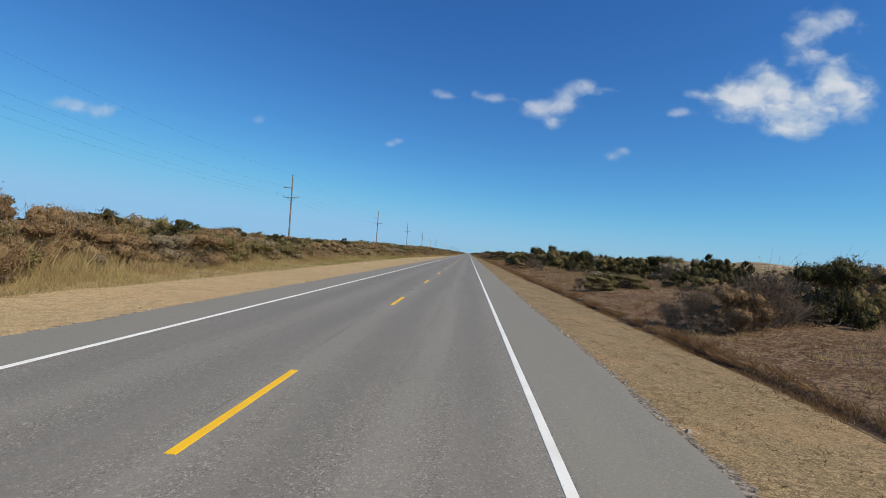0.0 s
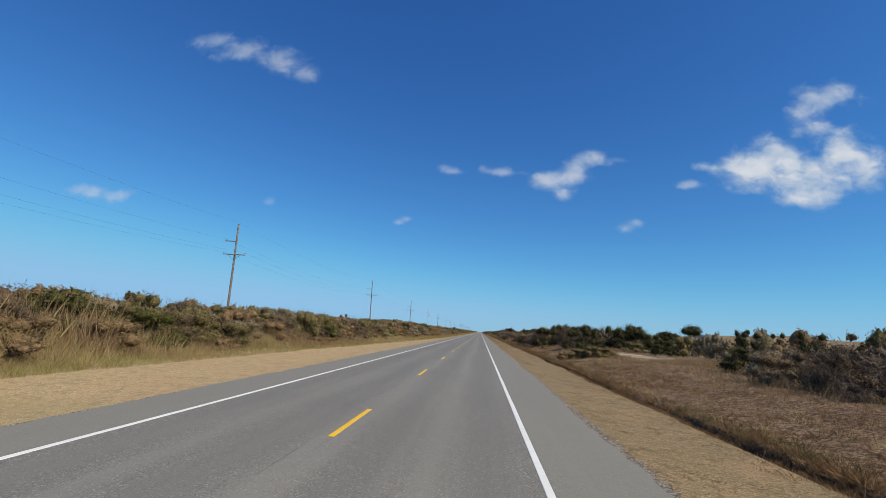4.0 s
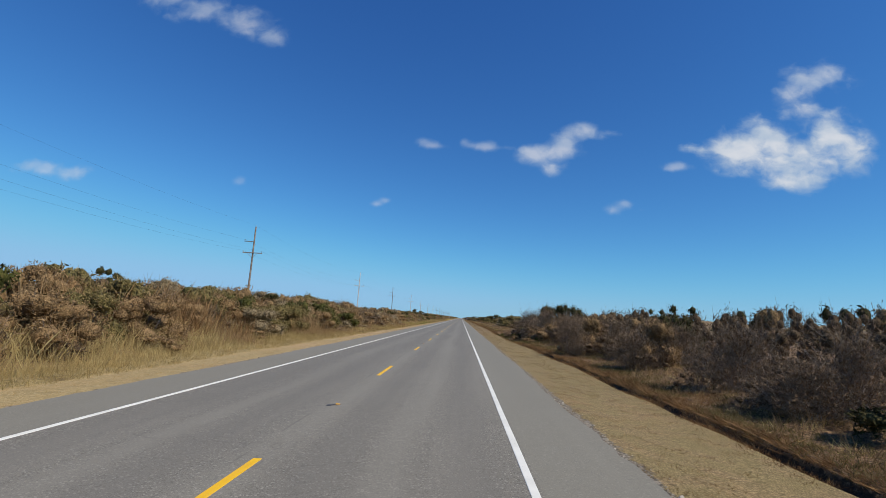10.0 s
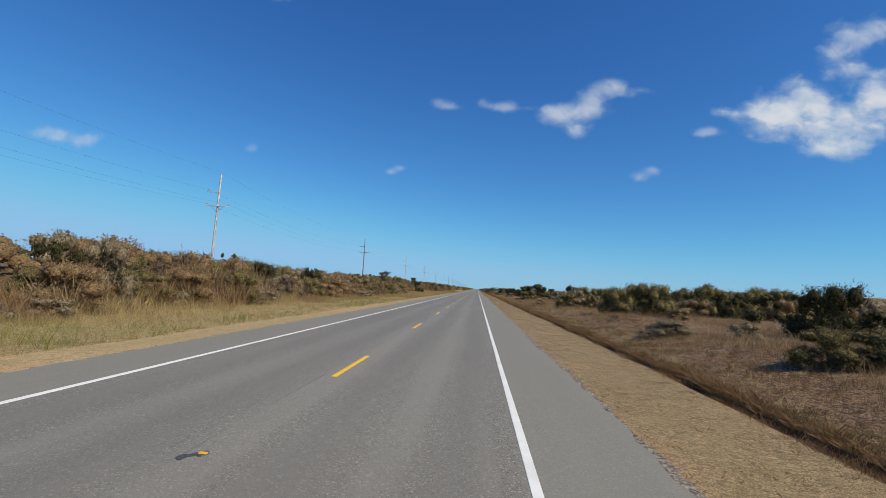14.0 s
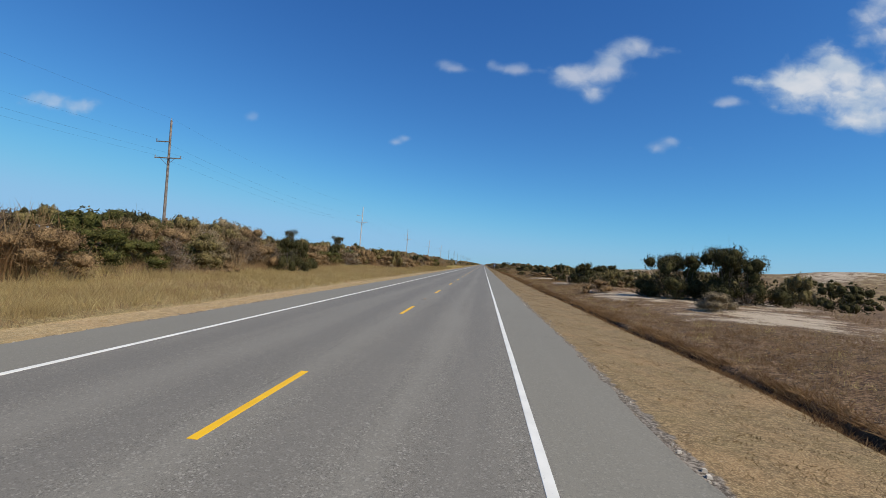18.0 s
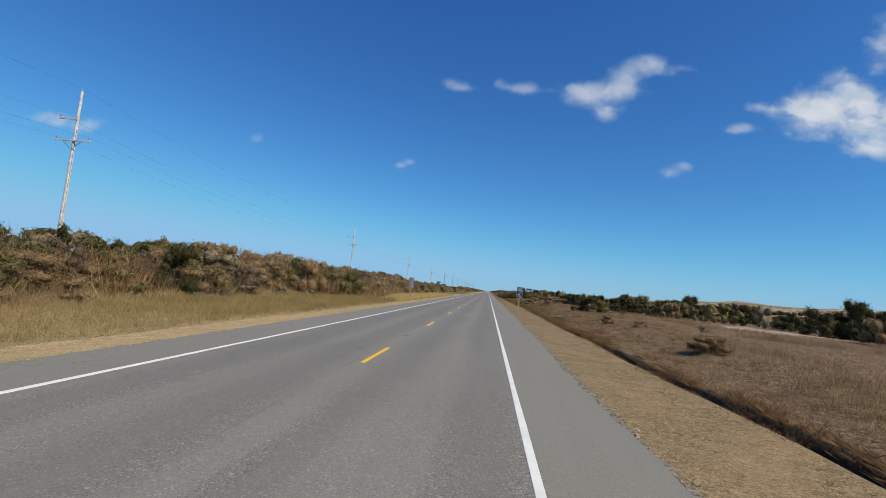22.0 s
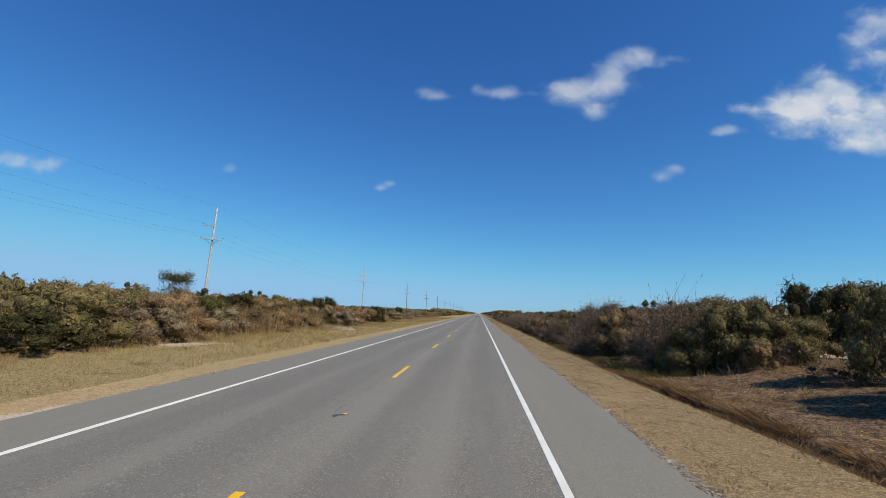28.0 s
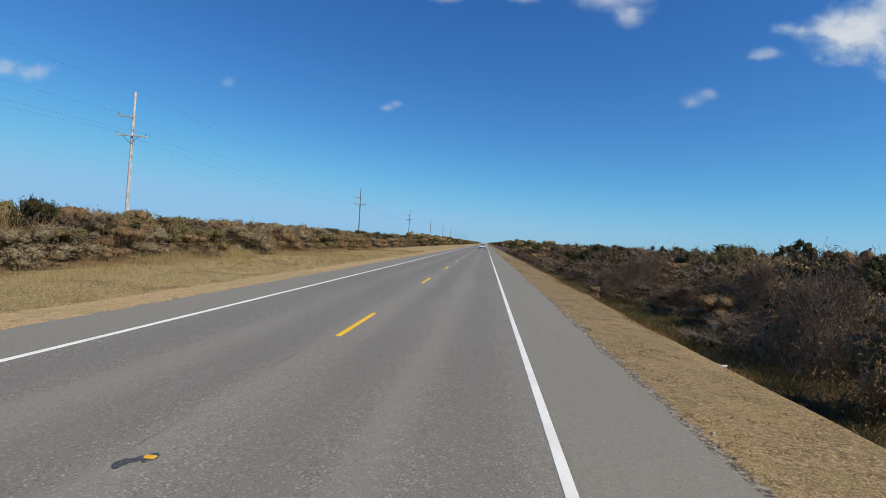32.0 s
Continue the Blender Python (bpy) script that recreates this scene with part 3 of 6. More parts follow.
gm.attributes.new("low_shade", "FLOAT", "POINT").data.foreach_set("value", np.ascontiguousarray(np.maximum(0.85 * ease(off, -0.34, -0.06) * (1 - ease(off, 0.06, 0.20)), 0.62 * sunk(GY) * ease(off, -0.1, 0.15) * (1 - ease(GX, 10.5, 12.5))), np.float32).ravel())
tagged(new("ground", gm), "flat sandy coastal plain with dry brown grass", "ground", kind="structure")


def ribbon(xs, ys, z=0.0, ragged=0.0, seed=1):
    """A slab that follows the road, 6 cm thick, its outer edges a little ragged."""
    rng = np.random.RandomState(seed)
    X, Y = np.meshgrid(xs, ys)
    X = X.astype(float)
    if ragged:
        X[:, 0] += rng.uniform(-ragged, ragged, len(ys)) + 0.05 * np.sin(ys / 2.3)
        X[:, -1] += rng.uniform(-ragged, ragged, len(ys)) + 0.05 * np.sin(ys / 2.9 + 1)
    Z = z + 0.0 * X
    low = [np.stack([X[:, [k]], Y[:, [k]], Z[:, [k]] - 0.07], -1) for k in (0, -1)]
    P = np.concatenate([low[0], np.stack([X, Y, Z], -1), low[1]], 1)
    n, k = P.shape[:2]
    i = np.arange(n * k).reshape(n, k)
    return P.reshape(-1, 3), np.stack([i[:-1, :-1], i[:-1, 1:], i[1:, 1:], i[1:, :-1]], -1).reshape(-1, 4)


ry = np.concatenate([np.arange(-80, 912, 0.45), np.arange(912, 1500, 6.0), np.geomspace(1506, 4500, 24)])
tagged(new("road", quads("road", *ribbon([-5.15, -3.7, 0, 3.7, 5.2], ry, 0.0, 0.05), [ASPHALT])), "two-lane grey asphalt road with paved shoulders", "road", kind="structure")


def stripe(name, x, y0, y1, width, mat, label):
    rng = np.random.RandomState(int(abs(y0 * 7 + x * 13)) % 9999)
    ys = np.linspace(y0, y1, max(3, int((y1 - y0) / 3)))
    j = rng.uniform(-0.004, 0.004, (2, len(ys)))
    top = 0.005
    P = np.stack([np.stack([x - width / 2 - 0.003 + j[0], ys, 0 * ys + 0.0008], -1), np.stack([x - width / 2 + j[0], ys, 0 * ys + top], -1),
                  np.stack([x + width / 2 + j[1], ys, 0 * ys + top], -1), np.stack([x + width / 2 + 0.003 + j[1], ys, 0 * ys + 0.0008], -1)], 1)
    i = np.arange(len(ys) * 4).reshape(-1, 4)
    F = np.stack([i[:-1, :-1], i[:-1, 1:], i[1:, 1:], i[1:, :-1]], -1).reshape(-1, 4)
    ends = np.array([[i[0, 0], i[0, 1], i[0, 2], i[0, 3]], [i[-1, 3], i[-1, 2], i[-1, 1], i[-1, 0]]])
    return tagged(new(name, quads(name, P.reshape(-1, 3), np.concatenate([F, ends]), [mat])), label, "road marking", "road markings", "structure")


def broken_line(x, breaks):
    start = -80.0
    for b in (*breaks, 2400.0):
        stripe("edge_line", x, start, b, 0.11, WHITE_LINE, "solid white painted edge line on asphalt")
        start = b + 0.22


broken_line(3.55, (191.2, 654.1, 803.1, 808.2, 815.4))
broken_line(-3.55, (56.0, 214.7, 795.2, 816.2))
CYCLE, DASH = 12.192, 3.048
dash0 = stripe("centre_dash", 0.0, 0.0, DASH, 0.11, YELLOW_LINE, "yellow painted centre dash, slightly worn")
for k in range(-4, 130):
    if k:
        copy_thing(dash0, pose(0, k * CYCLE, 0))

# ---- plants ----
def leaves(rng, C, axis, length, width):
    """Pointed leaves at C along axis, each a lozenge of four corners."""
    n = len(C)
    a = axis / np.linalg.norm(axis, axis=1, keepdims=True)
    b = np.cross(a, rng.normal(size=(n, 3)))
    b /= np.linalg.norm(b, axis=1, keepdims=True)
    L, W = length.reshape(-1, 1) / 2, width.reshape(-1, 1) / 2
    P = np.stack([C - a * L, C + b * W - a * L * 0.15, C + a * L, C - b * W - a * L * 0.15], 1)
    return P.reshape(-1, 3)


def twigs(A, B, r, crossed=True):
    """Thin tapering stems from A to B: two crossed blades each, or one."""
    d = B - A
    side = np.cross(d, np.array([0.3, 0.5, 0.81]))
    side /= np.linalg.norm(side, axis=1, keepdims=True) + 1e-9
    up = np.cross(d, side)
    up /= np.linalg.norm(up, axis=1, keepdims=True) + 1e-9
    r = np.asarray(r).reshape(-1, 1)
    out = [np.stack([A - s * r, A + s * r, B + s * r * 0.35, B - s * r * 0.35], 1) for s in ((side, up) if crossed else (side,))]
    return np.concatenate(out, 0).reshape(-1, 3)


def as_faces(V):
    return np.arange(len(V)).reshape(-1, 4)


def shells(rng, C, R, rows, cols):
    """Lumpy closed skins round the places C with half axes R: corners and faces."""
    th = np.linspace(0.06, 0.92, rows + 1)[:, None] * np.pi
    ph = np.arange(cols)[None, :] * 2 * np.pi / cols
    unit = np.stack([np.sin(th) * np.cos(ph), np.sin(th) * np.sin(ph), np.cos(th) + 0 * ph], -1).reshape(-1, 3)
    V = C[:, None, :] + unit[None] * R[:, None, :] * rng.uniform(0.80, 1.16, (len(C), len(unit), 1))
    V[:, :, 2] = np.maximum(V[:, :, 2], -0.05)
    i = np.arange((rows + 1) * cols).reshape(rows + 1, cols)
    j = np.roll(i, -1, 1)
    one = np.stack([i[:-1], i[1:], j[1:], j[:-1]], -1).reshape(-1, 4)
    F = one[None] + (np.arange(len(C)) * len(unit))[:, None, None]
    return V.reshape(-1, 3), F.reshape(-1, 4)


def shrub_arrays(kind, seed, n=1300, coarse=1.0, fine=1200, most=99):
    """Corners of the leaves and of the stems, and the skin of the dense inside, of one shrub, nominally 4 m wide and 2.6 m high."""
    rng = np.random.RandomState(seed)
    W, H = 4.0, 2.6
    nb = min(16 if kind == "juniper" else 12, most + (4 if kind == "juniper" else 0))
    top = np.arange(nb) % 2 == 0
    ang = np.arange(nb) * 2.4 + rng.uniform(-0.4, 0.4, nb)
    out = np.where(top, rng.uniform(0.05, 0.24, nb), rng.uniform(0.24, 0.35, nb)) * W
    rad = np.where(top, rng.uniform(0.55, 0.80, nb), rng.uniform(0.55, 0.75, nb)) * (1.0 if nb > 8 else 1.12)
    cz = np.where(top, H * rng.uniform(0.86, 1.0, nb) - rad * 0.9, H * rng.uniform(0.20, 0.42, nb))
    tallness = rng.uniform(0.75, 1.0, nb)
    if kind == "juniper":
        # stiff tufted boughs of uneven height
        rad = rad * rng.uniform(0.65, 1.0, nb)
        tallness = rng.uniform(0.65, 1.0, nb)
        cz = np.where(top, H * rng.uniform(0.72, 1.0, nb) - rad * tallness * 0.9, H * rng.uniform(0.15, 0.32, nb))
        out = out * 1.2
    C = np.column_stack([out * np.cos(ang), out * np.sin(ang), cz])
    R = np.column_stack([rad, rad, rad * tallness])
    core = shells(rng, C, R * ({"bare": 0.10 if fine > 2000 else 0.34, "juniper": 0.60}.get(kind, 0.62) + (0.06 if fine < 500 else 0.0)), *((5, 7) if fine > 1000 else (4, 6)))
    # ragged small sprays that close the crown
    q = fine
    k = rng.choice(nb, q, p=(R[:, 0] * R[:, 2]) / (R[:, 0] * R[:, 2]).sum())
    d = rng.normal(size=(q, 3))
    d /= np.linalg.norm(d, axis=1, keepdims=True)
    P = C[k] + d * R[k] * rng.uniform(0.5, 0.92, (q, 1))
    low = rng.rand(q) < 0.3
    P[low, 2] *= rng.uniform(0.15, 0.7, low.sum())
    P[:, 2] = np.maximum(P[:, 2], 0.05)
    size = min(1.7, (2200.0 / q) ** 0.5)
    inner = leaves(rng, P, rng.normal(0, 1, (q, 3)) + (0, 0, 0.5), rng.uniform(0.14, 0.27, q) * size, rng.uniform(0.035, 0.075, q) * size * (0.4 if kind == "bare" else 0.6 if kind == "rust" else 1.0))
    crown, stem = [], []
    # main stems out of the root, forking to each lobe
    root = rng.normal(0, 0.14, (nb, 3)) * (1, 1, 0)
    knee = root * 0.5 + C * (0.45, 0.45, 0.35) + rng.normal(0, 0.08, (nb, 3))
    knee[:, 2] = np.abs(knee[:, 2])
    stem += [twigs(root - (0, 0, 0.15), knee, np.full(nb, 0.032)), twigs(knee, C, np.full(nb, 0.02))]

    def outside(P, lim):
        """Which places are not inside the dense part of a lobe."""
        d = np.linalg.norm((P[:, None, :] - C[None]) / R[None], axis=2).min(1)
        return d > lim

    if kind == "bare":
        m = 34 if coarse < 1.3 else 12
        k = rng.randint(0, nb, m)
        a = root[k] * 2.2
        for u, r0 in ((0.35, 0.017), (0.65, 0.012), (0.92, 0.008), (1.08, 0.005)):
            b = C[k] * (u, u, u * 0.9) + rng.normal(0, 0.13, (m, 3)) * (1, 1, 0.6) + root[k]
            b[:, 2] = np.maximum(b[:, 2], 0.1)
            stem.append(twigs(a, b, np.full(m, r0) * coarse ** 0.5))
            a = b
        m = int(n * (0.62 if coarse < 1.1 else 0.46))
        k = rng.randint(0, nb, m)
        start = knee[k] + (C[k] - knee[k]) * rng.uniform(0.2, 1.1, (m, 1)) + rng.normal(0, 0.22, (m, 3))
        start[:, 2] = np.abs(start[:, 2])
        way = rng.normal(0, 0.48, (m, 3)) + C[k] * (0.38, 0.38, 0.0) + (0, 0, 0.42)
        end = start + way * rng.uniform(0.3, 0.78, (m, 1))
        stem.append(twigs(start, end, rng.uniform(0.003, 0.006, m) * coarse, coarse < 1.1))
        q = int(n * (2.3 if coarse < 1.1 else 1.5))
        k = rng.randint(0, m, q)
        base = start[k] + (end[k] - start[k]) * rng.uniform(0.3, 1.0, (q, 1))
        axis = way[k] * 0.6 + rng.normal(0, 0.40, (q, 3)) + (0, 0, 0.2)
        axis /= np.linalg.norm(axis, axis=1, keepdims=True)
        ln = rng.uniform(0.08, 0.20, q) * coarse ** 0.5
        crown.append(leaves(rng, base + axis * ln[:, None] * 0.45, axis, ln, rng.uniform(0.010, 0.024, q) * coarse))
    else:
        per = 8
        ns = int(n * 1.9) // per
        area = R[:, 0] * R[:, 2]
        k = rng.choice(nb, ns, p=area / area.sum())
        d = rng.normal(size=(ns, 3))
        d[:, 2] = np.where(rng.rand(ns) < 0.3, -1, 1) * np.abs(d[:, 2])
        d /= np.linalg.norm(d, axis=1, keepdims=True)
        tip = C[k] + d * R[k] * rng.uniform(0.74, 1.22 if kind == "juniper" else 1.15, (ns, 1))
        ok = outside(tip, 0.74) & (tip[:, 2] > 0.08)
        tip, d, k = tip[ok], d[ok], k[ok]
        ns = len(tip)
        up = {"juniper": 1.0, "myrtle": 0.55, "rust": 0.7, "silver": 0.8, "vine": 0.25}[kind]
        axis = d + (0, 0, up) + rng.normal(0, 0.25, (ns, 3))
        axis /= np.linalg.norm(axis, axis=1, keepdims=True)
        reach = rng.uniform(0.12, 0.26, (ns, 1)) * {"juniper": 1.2, "silver": 1.1}.get(kind, 1.0)
        back = tip - axis * reach
        mid = np.repeat(back, per, 0) + np.repeat(axis * reach, per, 0) * rng.uniform(0, 1, (ns * per, 1)) + rng.normal(0, 0.05, (ns * per, 3))
        spread = {"juniper": 0.45, "vine": 1.2}.get(kind, 0.75)
        ax = np.repeat(axis, per, 0) + rng.normal(0, spread, (ns * per, 3))
        ln = rng.uniform(0.05, 0.105, ns * per) * coarse * {"vine": 0.95, "juniper": 0.95}.get(kind, 1.0)
        wd = ln * rng.uniform(0.34, 0.55, ns * per) * {"vine": 1.4, "juniper": 0.8}.get(kind, 1.0)
        crown.append(leaves(rng, mid, ax, ln, wd))
        sel = rng.rand(ns) < 0.25
        stem.append(twigs(back[sel] - axis[sel] * reach[sel] * 0.6, tip[sel] + axis[sel] * 0.04, np.full(sel.sum(), 0.005 * coarse), coarse < 1.1))
        # dead twigs that stand out of the crown
        m = max(3, n // 220)
        k = rng.randint(0, nb, m)
        st = C[k] + rng.normal(0, 0.25, (m, 3))
        stem.append(twigs(st, st + rng.normal(0, 0.22, (m, 3)) + np.column_stack([0 * st[:, :2], R[k, 2] * rng.uniform(0.6, 0.85, m)]), np.full(m, 0.004 * coarse)))
    return np.concatenate(crown), np.concatenate(stem), inner, core


SHRUB = {
    "juniper": ("dark green juniper bush with upright sprays", "shrub"),
    "myrtle": ("olive-brown wax myrtle bush, dense and rounded", "shrub"),
    "rust": ("rusty brown leafy shrub with thin stems", "shrub"),
    "silver": ("silvery grey shrub with seed tufts", "shrub"),
    "bare": ("leafless brown twiggy shrub", "shrub"),
    "vine": ("low mound of glossy green shrub leaves", "shrub"),
}
PROTOS, SPARE, used = {}, {}, {}
for kind in SHRUB:
    PROTOS[kind], SPARE[kind] = [], []
    for v in range(4):
        cv, sv, iv, (kv, kf) = shrub_arrays(kind, 100 + v * 17 + len(kind), 2600, 1.05, 2200)
        skin = np.repeat([0, 1, 2], [len(cv) // 4, len(iv) // 4, len(kf)])
        both = np.concatenate([cv, iv])
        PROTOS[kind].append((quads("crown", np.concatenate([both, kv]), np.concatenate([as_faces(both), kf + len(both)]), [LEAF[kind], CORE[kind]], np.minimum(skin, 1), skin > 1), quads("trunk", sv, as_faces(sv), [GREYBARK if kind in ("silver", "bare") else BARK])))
        SPARE[kind].append([shrub_arrays(kind, 500 + v * 31 + len(kind), 1800, 1.15, 1500, 9), shrub_arrays(kind, 700 + v * 31 + len(kind), 680, 1.6, 640, 7), shrub_arrays(kind, 900 + v * 31 + len(kind), 380, 1.75, 420, 6), shrub_arrays(kind, 950 + v * 31 + len(kind), 190, 2.3, 220, 5)])
pick = random.Random(4)
MADE, SKIRTS = [], []


def shrub(kind, x, y, w, h, spin=None):
    """One shrub that stands on the ground, w wide and h above it."""
    v = pick.randrange(4)
    kind = "rust" if kind == "bare" and h < 1.4 else kind
    w = max(w, 0.9 * h)
    m = Matrix.Translation((x, y, float(land(x, y)) - 0.04)) @ Matrix.Rotation(pick.uniform(0, 6.28) if spin is None else spin, 4, "Z") @ Matrix.Diagonal((w / 4.0, w / 4.0 * pick.uniform(0.85, 1.1), h / 2.6, 1))
    key = (kind, v)
    if key in used:
        ob = copy_thing(used[key], m @ Matrix.Diagonal([1 / s for s in used[key].scale] + [1]))
    else:
        ob = new(kind + "_shrub" if kind != "bare" else "bare_shrub")
        tagged(child("crown", PROTOS[kind][v][0], ob), kind="stuff")
        tagged(child("stem", PROTOS[kind][v][1], ob), kind="stuff")
        ob.matrix_basis = m
        tagged(ob, *SHRUB[kind], "roadside shrubs")
        used[key] = ob
    MADE.append((x, y, w))
    if x > 0 and w > 2.2:
        SKIRTS.append((x, y, w))
    return ob


def bush(kind, x, y, w, h):
    """A shrub, or where it is wide a ragged clump of several that grow into one another."""
    h -= float(land(x, y))
    each = max(2.4, 1.12 * h)
    if w <= each * 1.15:
        shrub(kind, x, y, max(w * 1.12, 0.8 * h), h)
        return
    n = max(2, math.ceil(w / each * 1.5))
    for k in range(n):
        u = (k + 0.5) / n - 0.5
        tall = h * (1.0 if k == n // 2 else pick.uniform(0.70, 0.98))
        shrub(kind if pick.random() < 0.8 else "rust" if kind == "bare" else "myrtle", x + u * w * 0.85, y + pick.uniform(-1, 1) * w * 0.22, each * pick.uniform(0.95, 1.25), tall)


def seaward_shrubs():
    bush("bare", 12.0, 25.3, 5.1, 2.2)
    bush("juniper", 16.8, 27.4, 4.0, 3.2)
    bush("myrtle", 12.4, 40.6, 3.4, 1.5)
    bush("juniper", 17.4, 74.6, 2.6, 3.9)
    bush("myrtle", 24.6, 82.8, 5.4, 3.5)
    bush("juniper", 32.9, 85.5, 9.0, 4.4)
    bush("bare", 12.4, 85.8, 4.3, 1.8)
    bush("juniper", 43.6, 90.6, 6.5, 4.5)
    bush("juniper", 17.6, 94.0, 7.1, 4.0)
    bush("juniper", 23.0, 97.0, 6.8, 4.6)
    bush("juniper", 19.3, 103.7, 9.0, 5.0)
    bush("myrtle", 12.8, 106.2, 5.0, 3.2)
    bush("myrtle", 12.6, 170.2, 4.2, 1.55)
    bush("juniper", 15.1, 186.8, 4.7, 3.8)
    bush("juniper", 23.5, 193.8, 6.1, 4.5)
    bush("juniper", 30.3, 196.1, 6.4, 5.0)
    bush("bare", 15.9, 201.7, 3.8, 3.8)
    bush("bare", 12.0, 204.9, 3.1, 3.1)
    bush("bare", 13.3, 210.4, 5.0, 3.7)
    bush("bare", 12.4, 215.2, 2.8, 2.6)
    bush("bare", 12.3, 222.5, 2.8, 1.5)
    bush("bare", 13.9, 231.4, 5.5, 2.3)
    bush("bare", 11.8, 238.4, 3.8, 2.3)
    bush("juniper", 26.4, 244.5, 9.0, 5.0)
    bush("bare", 12.2, 249.3, 3.0, 1.2)
    bush("juniper", 16.0, 254.7, 4.8, 4.0)
    bush("bare", 12.1, 279.6, 4.4, 2.7)
    bush("juniper", 19.7, 284.2, 3.6, 2.7)
    bush("bare", 11.5, 286.8, 4.5, 2.6)
    bush("juniper", 29.8, 286.9, 4.4, 5.0)
    bush("bare", 11.6, 301.6, 2.9, 2.1)
    bush("bare", 11.7, 305.6, 2.8, 2.5)
    bush("bare", 12.1, 312.2, 3.9, 2.6)
    bush("bare", 11.6, 322.2, 5.2, 2.8)
    bush("bare", 12.7, 327.9, 2.4, 2.8)
    bush("bare", 12.4, 330.4, 2.4, 2.7)
    bush("bare", 12.0, 333.2, 2.7, 2.9)
    bush("bare", 14.1, 341.1, 4.4, 2.8)
    bush("bare", 15.6, 344.8, 3.6, 3.3)
    bush("bare", 13.2, 349.4, 5.6, 3.9)
    bush("juniper", 17.5, 353.0, 4.4, 4.6)
    bush("bare", 13.5, 355.6, 4.2, 3.9)
    bush("juniper", 16.8, 358.9, 3.6, 5.0)
    bush("bare", 12.4, 359.8, 3.8, 3.8)
    bush("juniper", 15.8, 361.8, 3.7, 4.9)
    bush("myrtle", 13.6, 396.0, 3.2, 2.2)
    bush("myrtle", 13.6, 407.0, 3.0, 1.8)
    bush("silver", 12.3, 417.0, 2.6, 1.3)
    bush("juniper", 23.0, 421.4, 4.0, 4.1)
    bush("silver", 30.5, 429.8, 5.8, 3.4)
    bush("myrtle", 17.1, 436.6, 6.5, 3.8)
    bush("myrtle", 26.0, 442.8, 5.8, 4.3)
    bush("silver", 15.1, 451.8, 5.1, 3.0)
    bush("myrtle", 39.5, 456.8, 7.4, 5.0)
    bush("silver", 22.0, 499.5, 6.4, 3.2)
    bush("myrtle", 13.6, 494.1, 3.2, 2.8)
    bush("juniper", 27.9, 515.0, 6.5, 5.0)
    bush("myrtle", 34.9, 515.8, 7.4, 4.9)
    bush("silver", 15.5, 522.2, 2.2, 1.6)
    bush("juniper", 18.9, 531.0, 5.5, 4.8)
    bush("bare", 13.0, 537.3, 2.4, 1.6)
    bush("juniper", 14.6, 551.4, 3.0, 3.3)
    bush("myrtle", 18.7, 552.8, 4.0, 2.8)
    bush("juniper", 14.3, 567.5, 2.3, 3.2)
    bush("juniper", 17.9, 570.5, 3.4, 3.0)
    bush("bare", 14.3, 590.5, 4.6, 1.5)
    bush("juniper", 45.7, 591.4, 8.1, 4.3)
    bush("juniper", 24.0, 585.0, 3.8, 3.7)
    bush("juniper", 30.5, 587.5, 5.5, 3.0)
    bush("juniper", 17.4, 610.5, 7.0, 2.9)
    bush("myrtle", 11.6, 604.2, 2.0, 1.3)
    bush("bare", 12.3, 619.6, 1.9, 1.1)
    bush("bare", 12.4, 637.2, 1.4, 1.1)
    bush("juniper", 41.0, 641.9, 4.9, 5.0)
    bush("juniper", 41.8, 651.8, 8.5, 5.0)
    bush("juniper", 16.8, 664.6, 4.4, 2.75)
    bush("juniper", 43.0, 699.0, 5.0, 5.7)
    bush("juniper", 56.0, 706.0, 8.6, 5.0)
    bush("juniper", 38.0, 693.0, 5.3, 4.0)
    bush("juniper", 25.6, 681.2, 5.6, 3.4)
    bush("bare", 11.3, 695.8, 2.7, 1.4)
    bush("juniper", 23.0, 707.0, 5.0, 3.6)
    bush("juniper", 36.5, 720.5, 5.5, 4.7)
    bush("bare", 13.4, 682.5, 2.2, 1.5)
    bush("silver", 14.4, 685.5, 2.0, 1.5)
    bush("silver", 12.0, 701.5, 3.2, 1.6)
    bush("bare", 13.6, 704.5, 2.6, 1.5)
    bush("juniper", 27.0, 708.5, 4.2, 3.7)
    bush("myrtle", 14.2, 716.0, 4.6, 2.8)
    bush("myrtle", 40.6, 725.2, 6.9, 5.0)
    bush("juniper", 24.6, 726.7, 6.3, 3.7)
    bush("juniper", 14.0, 759.3, 3.3, 3.9)
    bush("juniper", 14.5, 764.5, 4.0, 4.5)
    bush("myrtle", 13.8, 767.9, 2.5, 3.4)
    bush("myrtle", 13.2, 773.4, 2.9, 3.1)
    bush("bare", 10.7, 775.0, 3.8, 3.0)
    bush("juniper", 23.7, 783.4, 6.9, 5.0)
    bush("bare", 10.9, 784.9, 4.8, 2.7)
    bush("myrtle", 16.8, 785.1, 5.6, 3.7)
    bush("bare", 13.0, 792.8, 3.2, 3.4)
    bush("bare", 12.9, 796.3, 3.0, 3.3)
    bush("bare", 12.6, 799.5, 3.0, 3.2)
    bush("bare", 11.6, 807.2, 4.7, 2.5)
    bush("juniper", 18.6, 815.0, 3.5, 2.7)
    bush("bare", 12.3, 817.3, 2.4, 2.0)
    bush("bare", 11.5, 823.6, 3.5, 1.8)
    bush("bare", 11.2, 836.7, 5.3, 2.1)
    bush("bare", 12.9, 846.1, 3.3, 1.8)
    bush("bare", 12.1, 848.6, 2.4, 1.3)
